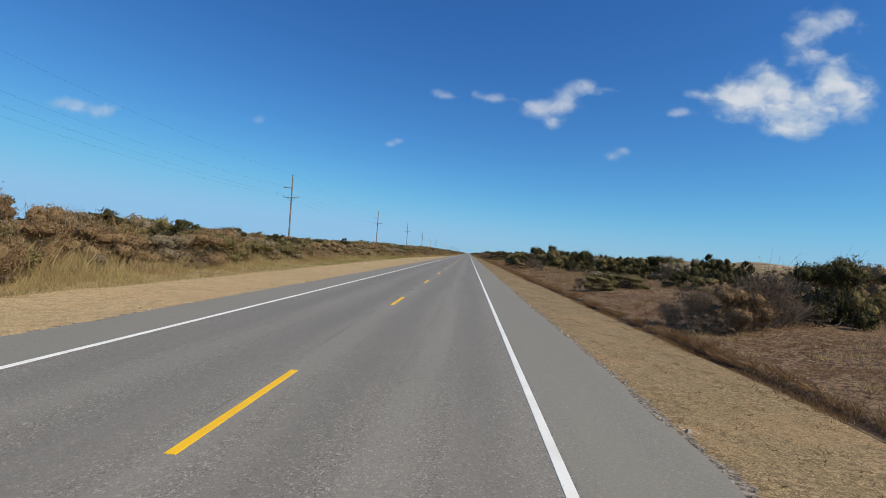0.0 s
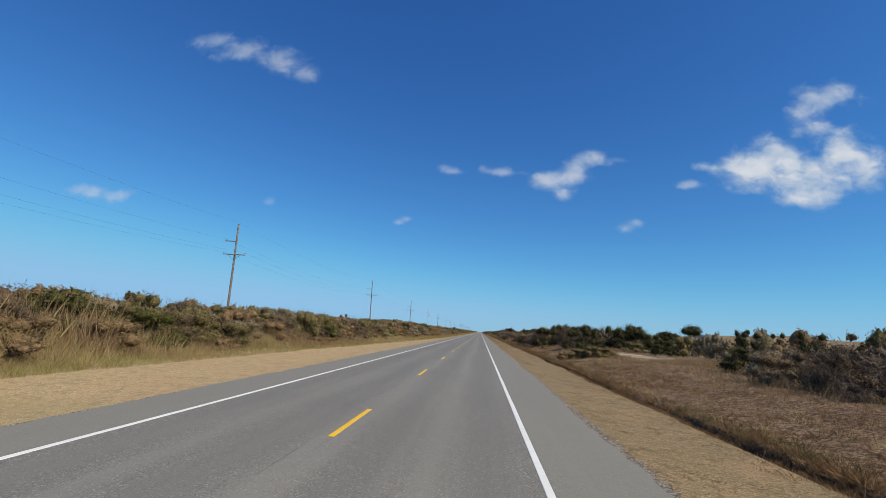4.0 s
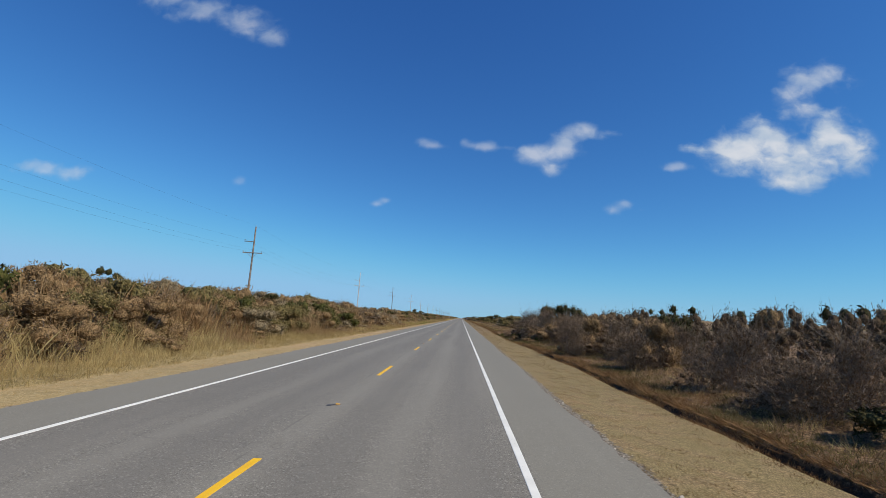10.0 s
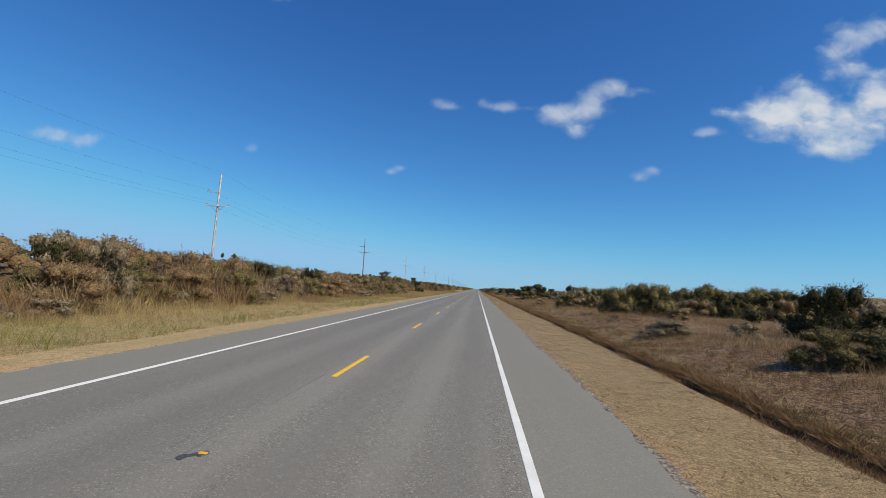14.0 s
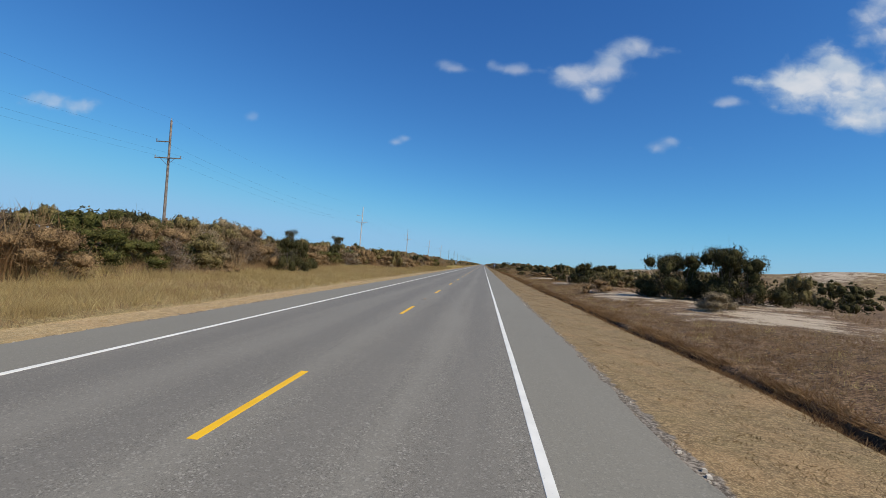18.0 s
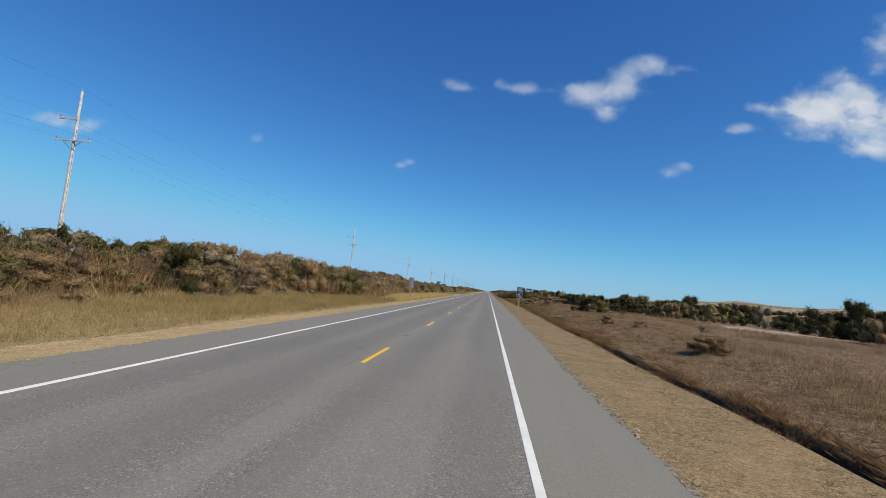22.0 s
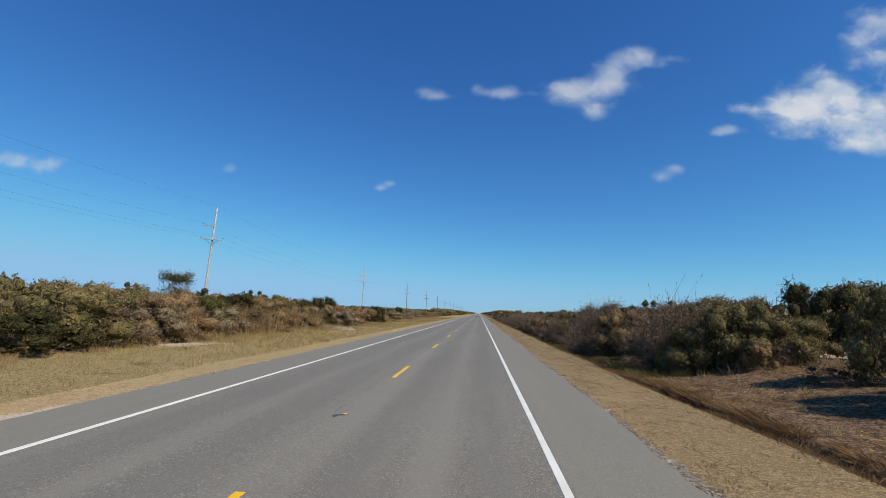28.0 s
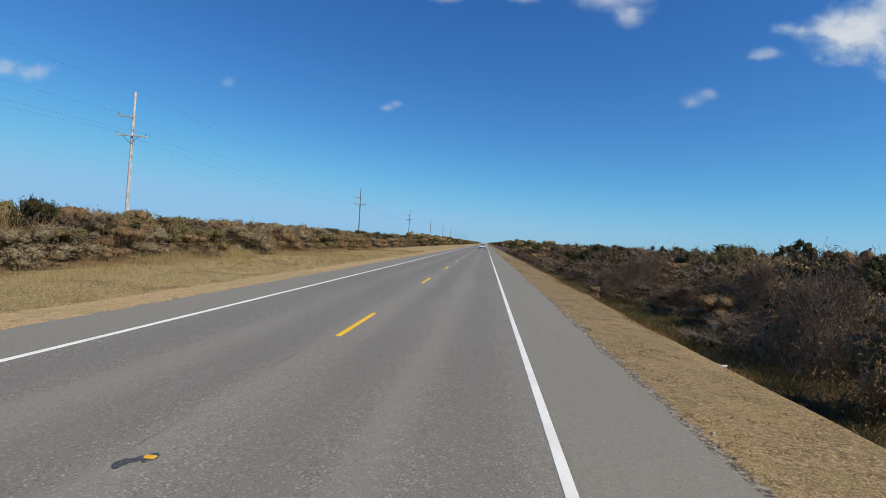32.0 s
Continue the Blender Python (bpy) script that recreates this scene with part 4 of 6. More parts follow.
    bush("bare", 11.1, 851.3, 2.5, 2.6)
    bush("bare", 10.9, 853.4, 2.8, 2.4)
    bush("juniper", 42.8, 859.3, 8.5, 5.0)
    bush("bare", 11.4, 869.2, 2.6, 2.2)
    bush("bare", 11.5, 873.5, 3.2, 1.8)
    bush("myrtle", 15.0, 881.9, 3.7, 2.8)
    bush("bare", 10.8, 883.8, 4.0, 1.9)
    bush("juniper", 13.3, 904.1, 5.4, 2.7)
    bush("juniper", 17.0, 533.5, 4.0, 4.2)
    bush("juniper", 21.5, 530.5, 4.5, 4.2)
    bush("juniper", 13.8, 203.5, 5.0, 4.1)
    bush("juniper", 16.5, 205, 4.5, 4.2)
    bush("myrtle", 12.0, 773, 4.5, 3.0)
    bush("myrtle", 14.5, 775, 4, 3.0)
    bush("myrtle", 12.4, 803.6, 4.2, 2.7)
    bush("bare", 14.2, 797.5, 4.8, 3.4)
    bush("bare", 10.0, 797.0, 2.4, 1.5)
    bush("bare", 9.7, 800.2, 2.2, 1.8)
    bush("bare", 9.8, 802.7, 2.3, 1.8)
    bush("rust", 9.6, 805.1, 2.3, 1.9)
    bush("rust", 9.8, 808.5, 2.2, 1.6)
    bush("bare", 9.7, 811.4, 2.3, 1.6)
    bush("rust", 9.6, 814.1, 2.5, 1.9)
    bush("rust", 9.9, 816.9, 2.5, 1.9)
    bush("rust", 9.8, 819.8, 2.4, 1.9)
    bush("bare", 9.7, 822.7, 2.3, 2.0)
    bush("bare", 9.8, 825.1, 2.6, 1.9)
    bush("bare", 9.6, 827.8, 2.4, 2.0)
    bush("bare", 9.8, 830.4, 2.7, 1.5)
    bush("bare", 9.7, 833.3, 2.4, 1.8)
    bush("bare", 10.0, 836.5, 2.7, 1.8)
    bush("bare", 9.9, 839.6, 2.4, 1.8)
    bush("bare", 9.7, 842.7, 2.4, 1.9)
    bush("bare", 9.7, 845.1, 2.5, 1.8)
    bush("bare", 9.6, 847.7, 2.3, 1.7)
    bush("bare", 9.6, 851.0, 2.4, 1.7)
    bush("bare", 10.0, 853.5, 2.3, 1.7)
    bush("bare", 10.0, 856.3, 2.3, 1.6)
    bush("bare", 9.6, 858.9, 2.6, 1.6)
    bush("bare", 9.8, 861.6, 2.4, 1.8)
    bush("rust", 10.0, 864.9, 2.7, 1.9)
    bush("bare", 10.0, 868.1, 2.6, 2.0)


seaward_shrubs()
# taller plants that stand up over the inland thicket: place, width, height of the top, kind
for x, y, w, z, kind in ((-17.5, 547.2, 3.4, 3.2, "juniper"), (-21.5, 569.9, 1.8, 3.9, "juniper"), (-17, 810.2, 2.6, 3.7, "juniper"), (-17.5, 815.7, 2.0, 3.7, "juniper"), (-17, 807.2, 1.8, 3.4, "juniper"),
                         (-15, 773.2, 6.0, 3.0, "myrtle"), (-14.5, 779.2, 6.0, 2.8, "rust"), (-15.4, 791.0, 6.0, 3.0, "rust"), (-16, 785.2, 5.0, 2.7, "vine"), (-14, 357.7, 4.0, 3.7, "rust"), (-16, 693.6, 2.8, 3.9, "silver"),
                         (-16, 696.5, 1.8, 3.7, "juniper"), (-16.5, 699.2, 2.0, 3.9, "juniper"), (-16, 432.6, 3.4, 3.3, "juniper"), (-16, 437.2, 3.6, 3.2, "myrtle"), (-15, 282.2, 2.6, 3.5, "juniper"),
                         (-15.5, 317.2, 2.2, 3.4, "silver"), (-15, 590.7, 3.0, 3.8, "myrtle"), (-16, 625.4, 1.6, 3.3, "juniper"), (-16, 653.2, 1.5, 3.5, "juniper"), (-15, 196.2, 3.4, 3.2, "myrtle"),
                         (-16, 862.2, 3.0, 2.9, "juniper"), (-14, 832.2, 2.6, 2.7, "juniper"), (-15, 414.2, 2.4, 3.5, "silver"), (-15, 644.2, 4.6, 3.7, "rust"), (-15.5, 539.2, 3.6, 3.4, "juniper"),
                         (-14.5, 177.2, 4.4, 3.3, "myrtle"), (-14.5, 171.2, 4.4, 3.2, "myrtle"), (-13, 22, 3.8, 3.3, "rust"), (-18, 498.4, 2.2, 3.8, "juniper"), (-17.3, 492.6, 2.2, 3.6, "juniper")):
    shrub(kind, x, y, w, z - float(land(x, y)))


def tree_meshes(seed):
    """A small wind-bent tree: forked grey stem and flat leaf clumps with gaps, 3.6 m high."""
    rng = np.random.RandomState(seed)
    bm = bmesh.new()
    crown = []
    lean = np.array((-0.32, 0.05, 1.0))

    def limb(a, b, r0, r1):
        d = Vector(b) - Vector(a)
        rod(r0, r1, d.length, a, 7, d.to_track_quat("Z", "Y").to_matrix().to_4x4(), bm)

    for k in range(3):
        a0 = np.array((rng.normal(0, 0.08), rng.normal(0, 0.08), -0.2))
        a1 = a0 + lean * rng.uniform(1.3, 1.8) + (rng.normal(0, 0.25), rng.normal(0, 0.25), 0)
        limb(a0, a1, 0.045, 0.03)
        for q in range(3):
            a2 = a1 + (rng.normal(-0.25, 0.6), rng.normal(0, 0.6), 0)
            a2[2] = rng.uniform(2.3, 2.8)
            limb(a1, a2, 0.028, 0.016)
            n = 110
            c = a2 + rng.normal(0, 1, (n, 3)) * (0.24, 0.24, 0.16)
            crown.append(leaves(rng, c, rng.normal(0, 0.6, (n, 3)) + (0, 0, 0.6), rng.uniform(0.07, 0.15, n), rng.uniform(0.03, 0.055, n)))
            for p in range(2):
                a3 = a2 + (rng.normal(-0.1, 0.3), rng.normal(0, 0.3), 0)
                a3[2] = rng.uniform(3.05, 3.45)
                limb(a2, a3, 0.014, 0.007)
                n = 170
                c = a3 + rng.normal(0, 1, (n, 3)) * (0.21, 0.21, 0.12)
                crown.append(leaves(rng, c, rng.normal(0, 0.6, (n, 3)) + (0, 0, 0.6), rng.uniform(0.07, 0.15, n), rng.uniform(0.03, 0.055, n)))
    V = np.concatenate(crown)
    return bm, quads("crown", V, as_faces(V), [LEAF["juniper"]])


tree0 = new("small_tree")
trunk_bm, crown_me = tree_meshes(3)
part("trunk", trunk_bm, GREYBARK, tree0, "grey forked trunk")
tagged(child("crown", crown_me, tree0, "thin dark green crown with gaps"), kind="stuff")
tagged(tree0, "small wind-bent tree with a sparse dark crown", "tree", "wind-bent trees")
first = True
for x, y, z, s in ((-18, 499.2, 4.6, 0.75), (-17.5, 493.2, 4.2, 0.65), (-22.5, 573.3, 4.7, 0.75), (-22.4, 575.8, 4.4, 0.5), (-17.4, 544.0, 4.0, 0.5), (-16.5, 781.7, 3.9, 0.8), (20, 533.0, 4.6, 0.7), (17.5, 764.2, 4.2, 0.8)):
    g = float(land(x, y))
    m = Matrix.Translation((x, y, g)) @ Matrix.Rotation(x * 0.2 + y, 4, "Z") @ Matrix.Diagonal((s, s, (z - g) / 3.6, 1))
    if first:
        tree0.matrix_basis, first = m, False
    else:
        copy_thing(tree0, m @ Matrix.Diagonal([1 / q for q in tree0.scale] + [1]))


def ahead(y):
    """The mix of the inland thicket, which changes along the road."""
    if y < 120:
        return ("rust", "myrtle", "rust", "silver", "myrtle", "juniper")
    if y < 352:
        return ("myrtle", "rust", "myrtle", "bare", "rust", "vine", "silver")
    if y < 456:
        return ("rust", "rust", "myrtle", "bare", "silver")
    if y < 712:
        return ("myrtle", "rust", "silver", "myrtle", "bare", "vine", "rust")
    return ("myrtle", "rust", "bare", "rust", "myrtle", "juniper", "silver")


def clear(x, y):
    return on_drive(x, y) < 0.05 and not (-34 < x < -4 and 747 < y < 765.7)


y = 14.0
while y < 918:
    f, top = float(front(y)), float(skyline(y))
    x = f - 2.4 - pick.uniform(0, 1.3)
    if clear(x, y) and float(near_sand(x, y)) < 0.5:
        shrub(pick.choice(ahead(y)), x, y, pick.uniform(3.0, 4.4), pick.uniform(1.35, 1.75) * (0.75 + 0.1 * top))
    y += pick.uniform(5.2, 6.6)

# the rest of the scrub, one mass that nobody could count
mass = {k: ([], [], [], []) for k in SHRUB}


def fill(kind, x, y, w, h, lod=0, crop=0.0):
    """One more shrub in the mass; of its leaves only those on the sides towards the road, and above the shrubs before it."""
    cv, sv, iv, (kv, kf) = SPARE[kind][pick.randrange(4)][lod]
    w = max(w, h)
    a = pick.uniform(0, 6.28)
    M = np.array([[math.cos(a), -math.sin(a), 0], [math.sin(a), math.cos(a), 0], [0, 0, 1]]) * np.array([[w / 4.0], [w / 4.0], [h / 2.6]])
    o = np.array((x, y, float(land(x, y)) - 0.06))
    for k, V in ((0, cv), (1, sv), (3, iv)):
        V = (V @ M.T).reshape(-1, 4, 3)
        near = V[:, 0, 0] * (1 if x < 0 else -1) - 0.8 * V[:, 0, 1] > -0.12 * w
        near &= V[:, 0, 2] >= crop * h
        mass[kind][k].append(V[near].reshape(-1, 3) + o)
    mass[kind][2].append((kv @ M.T + o, kf))


y = 8.0
while y < 1012:
    f, top = float(front(y)), float(skyline(y))
    for depth, frac in ((2.3, 0.66), (4.3, 0.88), (6.6, 0.98), (9.0, 1.0), (12.5, 1.0)):
        x = f - depth + pick.uniform(-0.9, 0.9)
        yy = y + pick.uniform(-1.2, 1.2)
        if not clear(x, yy) or float(near_sand(x, yy)) > 0.45:
            continue
        goal = top * frac * pick.uniform(0.92, 1.27)
        h = max(0.9, goal - float(land(x, yy)))
        up = depth > 3.5 and pick.random() < 0.07
        fill("juniper" if up else pick.choice(ahead(yy)), x, yy, pick.uniform(2.2, 3.2) if up else pick.uniform(3.2, 4.8), h * (1.12 if up else 1.0), 0 if depth < 3 else 1 if depth < 7 else 2, 0.0 if depth < 3 else 0.25 if depth < 5 else 0.45)
    y += 3.0
y = 8.0
while y < 1000:
    x, yy = float(front(y)) - pick.uniform(0.2, 1.8), y + pick.uniform(-1.5, 1.5)
    if clear(x, yy) and float(near_sand(x, yy)) < 0.4 and pick.random() < 0.6:
        fill(pick.choice(("rust", "bare", "rust", "silver")), x, yy, pick.uniform(1.4, 2.8), pick.uniform(0.55, 1.05), 1)
    y += 3.4
for k in range(420):
    # open scrub further inland
    x, y = -pick.uniform(28, 130), pick.uniform(20, 1150)
    if clear(x, y):
        fill(pick.choice(("juniper", "myrtle", "rust")), x, y, pick.uniform(3.5, 7), pick.uniform(1.6, 2.6), 3)
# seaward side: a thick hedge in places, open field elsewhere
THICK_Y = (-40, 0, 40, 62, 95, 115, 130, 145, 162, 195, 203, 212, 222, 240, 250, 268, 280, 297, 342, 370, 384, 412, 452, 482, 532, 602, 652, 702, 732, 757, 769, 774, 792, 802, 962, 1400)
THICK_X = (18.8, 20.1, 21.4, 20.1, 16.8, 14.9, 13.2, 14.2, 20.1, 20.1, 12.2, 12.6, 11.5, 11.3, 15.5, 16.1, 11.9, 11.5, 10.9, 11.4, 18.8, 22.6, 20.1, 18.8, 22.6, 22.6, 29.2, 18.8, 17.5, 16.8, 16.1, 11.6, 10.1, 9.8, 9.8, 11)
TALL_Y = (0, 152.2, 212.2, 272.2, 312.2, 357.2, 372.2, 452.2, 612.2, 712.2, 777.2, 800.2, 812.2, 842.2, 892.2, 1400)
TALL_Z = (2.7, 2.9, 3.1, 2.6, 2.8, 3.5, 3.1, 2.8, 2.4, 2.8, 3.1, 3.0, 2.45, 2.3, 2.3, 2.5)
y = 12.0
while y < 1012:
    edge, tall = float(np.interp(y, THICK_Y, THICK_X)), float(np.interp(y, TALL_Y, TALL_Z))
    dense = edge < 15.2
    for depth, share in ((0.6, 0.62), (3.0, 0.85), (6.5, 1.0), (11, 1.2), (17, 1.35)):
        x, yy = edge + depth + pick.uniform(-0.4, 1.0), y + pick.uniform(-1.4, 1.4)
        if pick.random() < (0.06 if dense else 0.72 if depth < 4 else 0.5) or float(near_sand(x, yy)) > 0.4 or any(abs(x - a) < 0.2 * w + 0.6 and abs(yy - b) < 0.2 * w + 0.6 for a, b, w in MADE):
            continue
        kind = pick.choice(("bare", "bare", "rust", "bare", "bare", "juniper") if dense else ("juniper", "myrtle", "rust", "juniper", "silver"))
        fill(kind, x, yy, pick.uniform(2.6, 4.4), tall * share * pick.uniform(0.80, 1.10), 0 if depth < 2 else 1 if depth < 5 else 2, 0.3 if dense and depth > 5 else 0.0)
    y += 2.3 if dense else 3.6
# low brush on the sunken ground
for y0, y1, many in ((338, 368, 26), (772, 800, 18)):
    for k in range(many):
        y = pick.uniform(y0, y1)
        fill(pick.choice(("rust", "juniper", "bare", "vine", "rust")), float(drain_line(y)) + pick.uniform(0.9, 3.2), y, pick.uniform(1.0, 1.9), pick.uniform(0.45, 0.85), 0)
for x, y, w in SKIRTS:
    a = pick.uniform(0, 6.28)
    fill(pick.choice(("rust", "bare", "bare")), x + 0.5 * w * math.cos(a), y + 0.5 * w * math.sin(a), pick.uniform(1.2, 2.2), pick.uniform(0.6, 1.1), 1)
STRAW_SPOTS = []
for y0, y1, many in ((44, 135, 84), (160, 200, 24), (246, 276, 18), (384, 478, 80), (478, 600, 30), (600, 676, 30), (676, 766, 60)):
    for k in range(many):
        x, y, w = pick.uniform(11.5, 25), pick.uniform(y0, y1), pick.uniform(1.0, 2.3)
        if float(near_sand(x, y)) < 0.3:
            if k % 4 == 1:
                fill(pick.choice(("bare", "rust", "bare", "silver")), x, y, w, w * pick.uniform(0.4, 0.55), 1)
            else:
                STRAW_SPOTS.append((x, y, w))
for k in range(380):
    x, y = pick.uniform(38, 115), pick.uniform(20, 1150)
    if float(near_sand(x, y)) < 0.4:
        fill(pick.choice(("juniper", "myrtle", "juniper")), x, y, pick.uniform(3.5, 7.5), pick.uniform(1.9, 3.4), 2 if x < 60 else 3)
# far off the scrub closes on both sides of the road
y = 1012.0
while y < 2600:
    for side in (-1, 1):
        for depth in (2, 6, 11):
            fill(pick.choice(("juniper", "myrtle", "rust")), side * (13 + depth + pick.uniform(-1.5, 1.5)), y + pick.uniform(-3, 3), pick.uniform(4.5, 8), pick.uniform(2.4, 4.2), 3)
    y += 5.5 + (y - 1000) * 0.01
for kind, sets in mass.items():
    if not sets[0]:
        continue
    cv, sv, iv = (np.concatenate(sets[k]) for k in (0, 1, 3))
    starts = np.cumsum([0] + [len(v) for v, f in sets[2]])
    kv = np.concatenate([v for v, f in sets[2]])
    kf = np.concatenate([f + a for (v, f), a in zip(sets[2], starts)])
    blade = np.concatenate([cv, sv, iv])
    index = np.repeat([0, 1, 2, 3], [len(cv) // 4, len(sv) // 4, len(iv) // 4, len(kf)])
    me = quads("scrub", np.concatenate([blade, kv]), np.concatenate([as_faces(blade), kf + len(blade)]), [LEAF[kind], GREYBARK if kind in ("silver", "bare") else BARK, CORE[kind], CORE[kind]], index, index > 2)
    tagged(new("scrub", me), "dense coastal scrub, " + SHRUB[kind][0], "scrub", kind="stuff")


# ---- grasses ----
def blades(rng, X, Y, n, height, lean, width, spread=0.05, pull=0.0):
    """Tufts of n blades at each place; pull bends them towards x."""
    m = len(X)
    base = np.column_stack([X, Y, land(X, Y) - 0.01]).repeat(n, 0) + rng.normal(0, spread, (m * n, 3)) * (1, 1, 0)
    h = (np.asarray(height) * np.ones(m)).repeat(n) * rng.uniform(0.55, 1.1, m * n)
    tip = base + np.column_stack([rng.normal(0, lean, (m * n, 2)) * h[:, None], h * (1 - 0.6 * abs(pull))]) + np.column_stack([pull * h * rng.uniform(-0.3, 1.4, m * n), 0 * h, 0 * h])
    s = rng.normal(size=(m * n, 3)) * (1, 1, 0)
    s /= np.linalg.norm(s, axis=1, keepdims=True)
    w = (np.asarray(width) * np.ones(m)).repeat(n)[:, None]
    bend = base * 0.45 + tip * 0.55 + (0, 0, 0.05) * h[:, None]
    return np.stack([base - s * w, base + s * w, bend + s * w * 0.8, tip], 1).reshape(-1, 3)


def clumped(x, y):
    """Patchy growth: which places carry grass."""
    return wave(x, y, 0.32, 0.7) + wave(y, x, 0.23, 2.1) + 0.8 * wave(x, y, 0.9, 4.0) > 0.15


def meadow(name, mat, label, V):
    tagged(new(name, quads(name, V, as_faces(V), [mat])), label, "grass", kind="stuff")


rng = np.random.RandomState(8)


def scatter(n, y0=6, y1=934):
    return rng.uniform(y0, y1, n)


# the mown verges: short, fine stubble
Y = scatter(170000)
X = 5.26 + (drain_line(Y) - 0.36 - 5.26) * rng.uniform(0, 1, len(Y))
ok = clumped(X * 1.6, Y * 1.6)
meadow("verge_grass", THATCH, "short brown thatch on the seaward verge", blades(rng, X[ok], Y[ok], 5, rng.uniform(0.02, 0.055, ok.sum()), 1.1, 0.006))
Y = scatter(26000)
X = -(5.3 + (np.interp(Y, LOT_Y, LOT_X) - 5.3) * rng.uniform(0, 1, len(Y)))
ok = on_drive(X, Y) < 0.3
meadow("verge_grass", STRAW, "short mown tan grass on the inland verge", blades(rng, X[ok], Y[ok], 4, rng.uniform(0.02, 0.055, ok.sum()), 0.9, 0.004))
# tufts that hang over the far lip of the drain
Y = scatter(34000)
X = drain_line(Y) + 0.05 + rng.gamma(1.6, 0.10, len(Y))
thick = wave(X, Y, 1.7, 0.5) + wave(X, Y, 0.6, 2.0) > -0.5
X, Y = X[thick], Y[thick]
V = [blades(rng, X, Y, 8, rng.uniform(0.10, 0.25, len(X)) * (1 + 0.5 * wave(X, Y, 2.1)), 0.5, 0.0045, 0.08)]
# shaggy clumps that lean over the lip and half close the drain
Y = scatter(22000)
Y = Y[wave(0 * Y, Y, 0.7, 1.0) + wave(0 * Y, Y, 2.3, 0.4) > -0.15]
X = drain_line(Y) + rng.uniform(0.10, 0.30, len(Y))
V.append(blades(rng, X, Y, 9, rng.uniform(0.14, 0.34, len(X)), 0.45, 0.006, 0.07, -0.8))
# the field: low patchy growth
Y = scatter(140000)
X = drain_line(Y) + 0.2 + rng.gamma(1.2, 2.6, len(Y))
ok = (near_sand(X, Y) < 0.4) & (X < 28) & clumped(X, Y) & (rng.rand(len(X)) > 0.8 * sunk(Y) * (X < 11.5))
V.append(blades(rng, X[ok], Y[ok], 8, rng.uniform(0.05, 0.12, ok.sum()) * (1 + 0.4 * wave(X[ok], Y[ok], 7.0) + 0.4 * wave(X[ok], Y[ok], 1.3, 2.0)), 1.0, 0.0045, 0.05))
Y = scatter(26000)
X = drain_line(Y) + 0.3 + rng.gamma(1.3, 2.8, len(Y))
ok = (near_sand(X, Y) < 0.4) & (X < 26) & clumped(X, Y)
V.append(blades(rng, X[ok], Y[ok], 10, rng.uniform(0.08, 0.20, ok.sum()) * (1 + 0.5 * wave(X[ok], Y[ok], 5.0)), 0.4, 0.003, 0.06))
Y = scatter(52000)
X = drain_line(Y) - 0.02 - rng.gamma(1.6, 0.10, len(Y))
thick = wave(X, Y, 1.3, 1.5) + wave(X, Y, 0.5, 0.2) > -0.35
V.append(blades(rng, X[thick], Y[thick], 8, rng.uniform(0.04, 0.15, thick.sum()), 0.7, 0.005, 0.08))
meadow("field_grass", BROWNGRASS, "dry brown tufted grass beside the drain", np.concatenate(V))
OLIVE = mat_leaf("olive_blade", ((0.066, 0.060, 0.018), (0.160, 0.130, 0.044), (0.330, 0.245, 0.100)), 0.9, 0.3)
V = []
for y0, y1, n, far in ((205, 350, 15000, 1.3), (640, 690, 3500, 1.0), (688, 750, 7000, 1.5), (380, 470, 3400, 0.6), (130, 200, 2200, 0.4)):
    Y = scatter(n, y0, y1)
    X = drain_line(Y) + 0.08 + rng.gamma(1.2, far, n)
    ok = wave(X, Y, 1.9, 2.0) + wave(X, Y, 0.7, 1.0) > -0.3
    V.append(blades(rng, X[ok], Y[ok], 10, rng.uniform(0.07, 0.19, ok.sum()), 0.6, 0.005, 0.09))
# ranker growth on the low shaded ground before the hedge
for y0, y1, n in ((336, 368, 3200), (772, 915, 9000)):
    Y = scatter(n, y0, y1)
    X = drain_line(Y) + 0.15 + rng.uniform(0, 1, n) ** 1.3 * 3.0
    ok = wave(X, Y, 1.6, 2.0) + wave(X, Y, 0.6, 1.0) > -0.6
    V.append(blades(rng, X[ok], Y[ok], 11, rng.uniform(0.14, 0.36, ok.sum()), 0.55, 0.006, 0.13))
meadow("field_grass", OLIVE, "dark olive grass along the drain", np.concatenate(V))
Y = scatter(15000)
X = drain_line(Y) + 0.5 + rng.gamma(1.6, 3.0, len(Y))
ok = (near_sand(X, Y) < 0.5) & (X < 26) & (wave(X, Y, 2.3, 1.0) + wave(X, Y, 0.8, 3.0) > -0.4)
V = blades(rng, X[ok], Y[ok], 22, rng.uniform(0.06, 0.14, ok.sum()) * (1.1 + 0.5 * wave(X[ok], Y[ok], 2.3, 1.0)), 0.8, 0.004, 0.13)
meadow("heath_tufts", HEATH, "low dark brown tufts scattered over the field", V)
# flattened stalks and dead leaves that lie about
Y = scatter(70000)
X = drain_line(Y) + 0.25 + rng.gamma(1.3, 3.0, len(Y))
ok = (X < 26) & (wave(X, Y, 1.1, 0.4) + wave(X, Y, 3.7, 2.0) > -0.35) & (rng.rand(len(X)) > 0.8 * sunk(Y) * (X < 11.5))
X, Y = X[ok], Y[ok]
n = len(X)
C = np.column_stack([X, Y, land(X, Y) + rng.uniform(0.015, 0.05, n)])
flat = leaves(rng, C, rng.normal(0, 1, (n, 3)) * (1, 1, 0.15), rng.uniform(0.05, 0.13, n), rng.uniform(0.010, 0.026, n))
pale = np.repeat(rng.rand(n) < 0.3, 4)
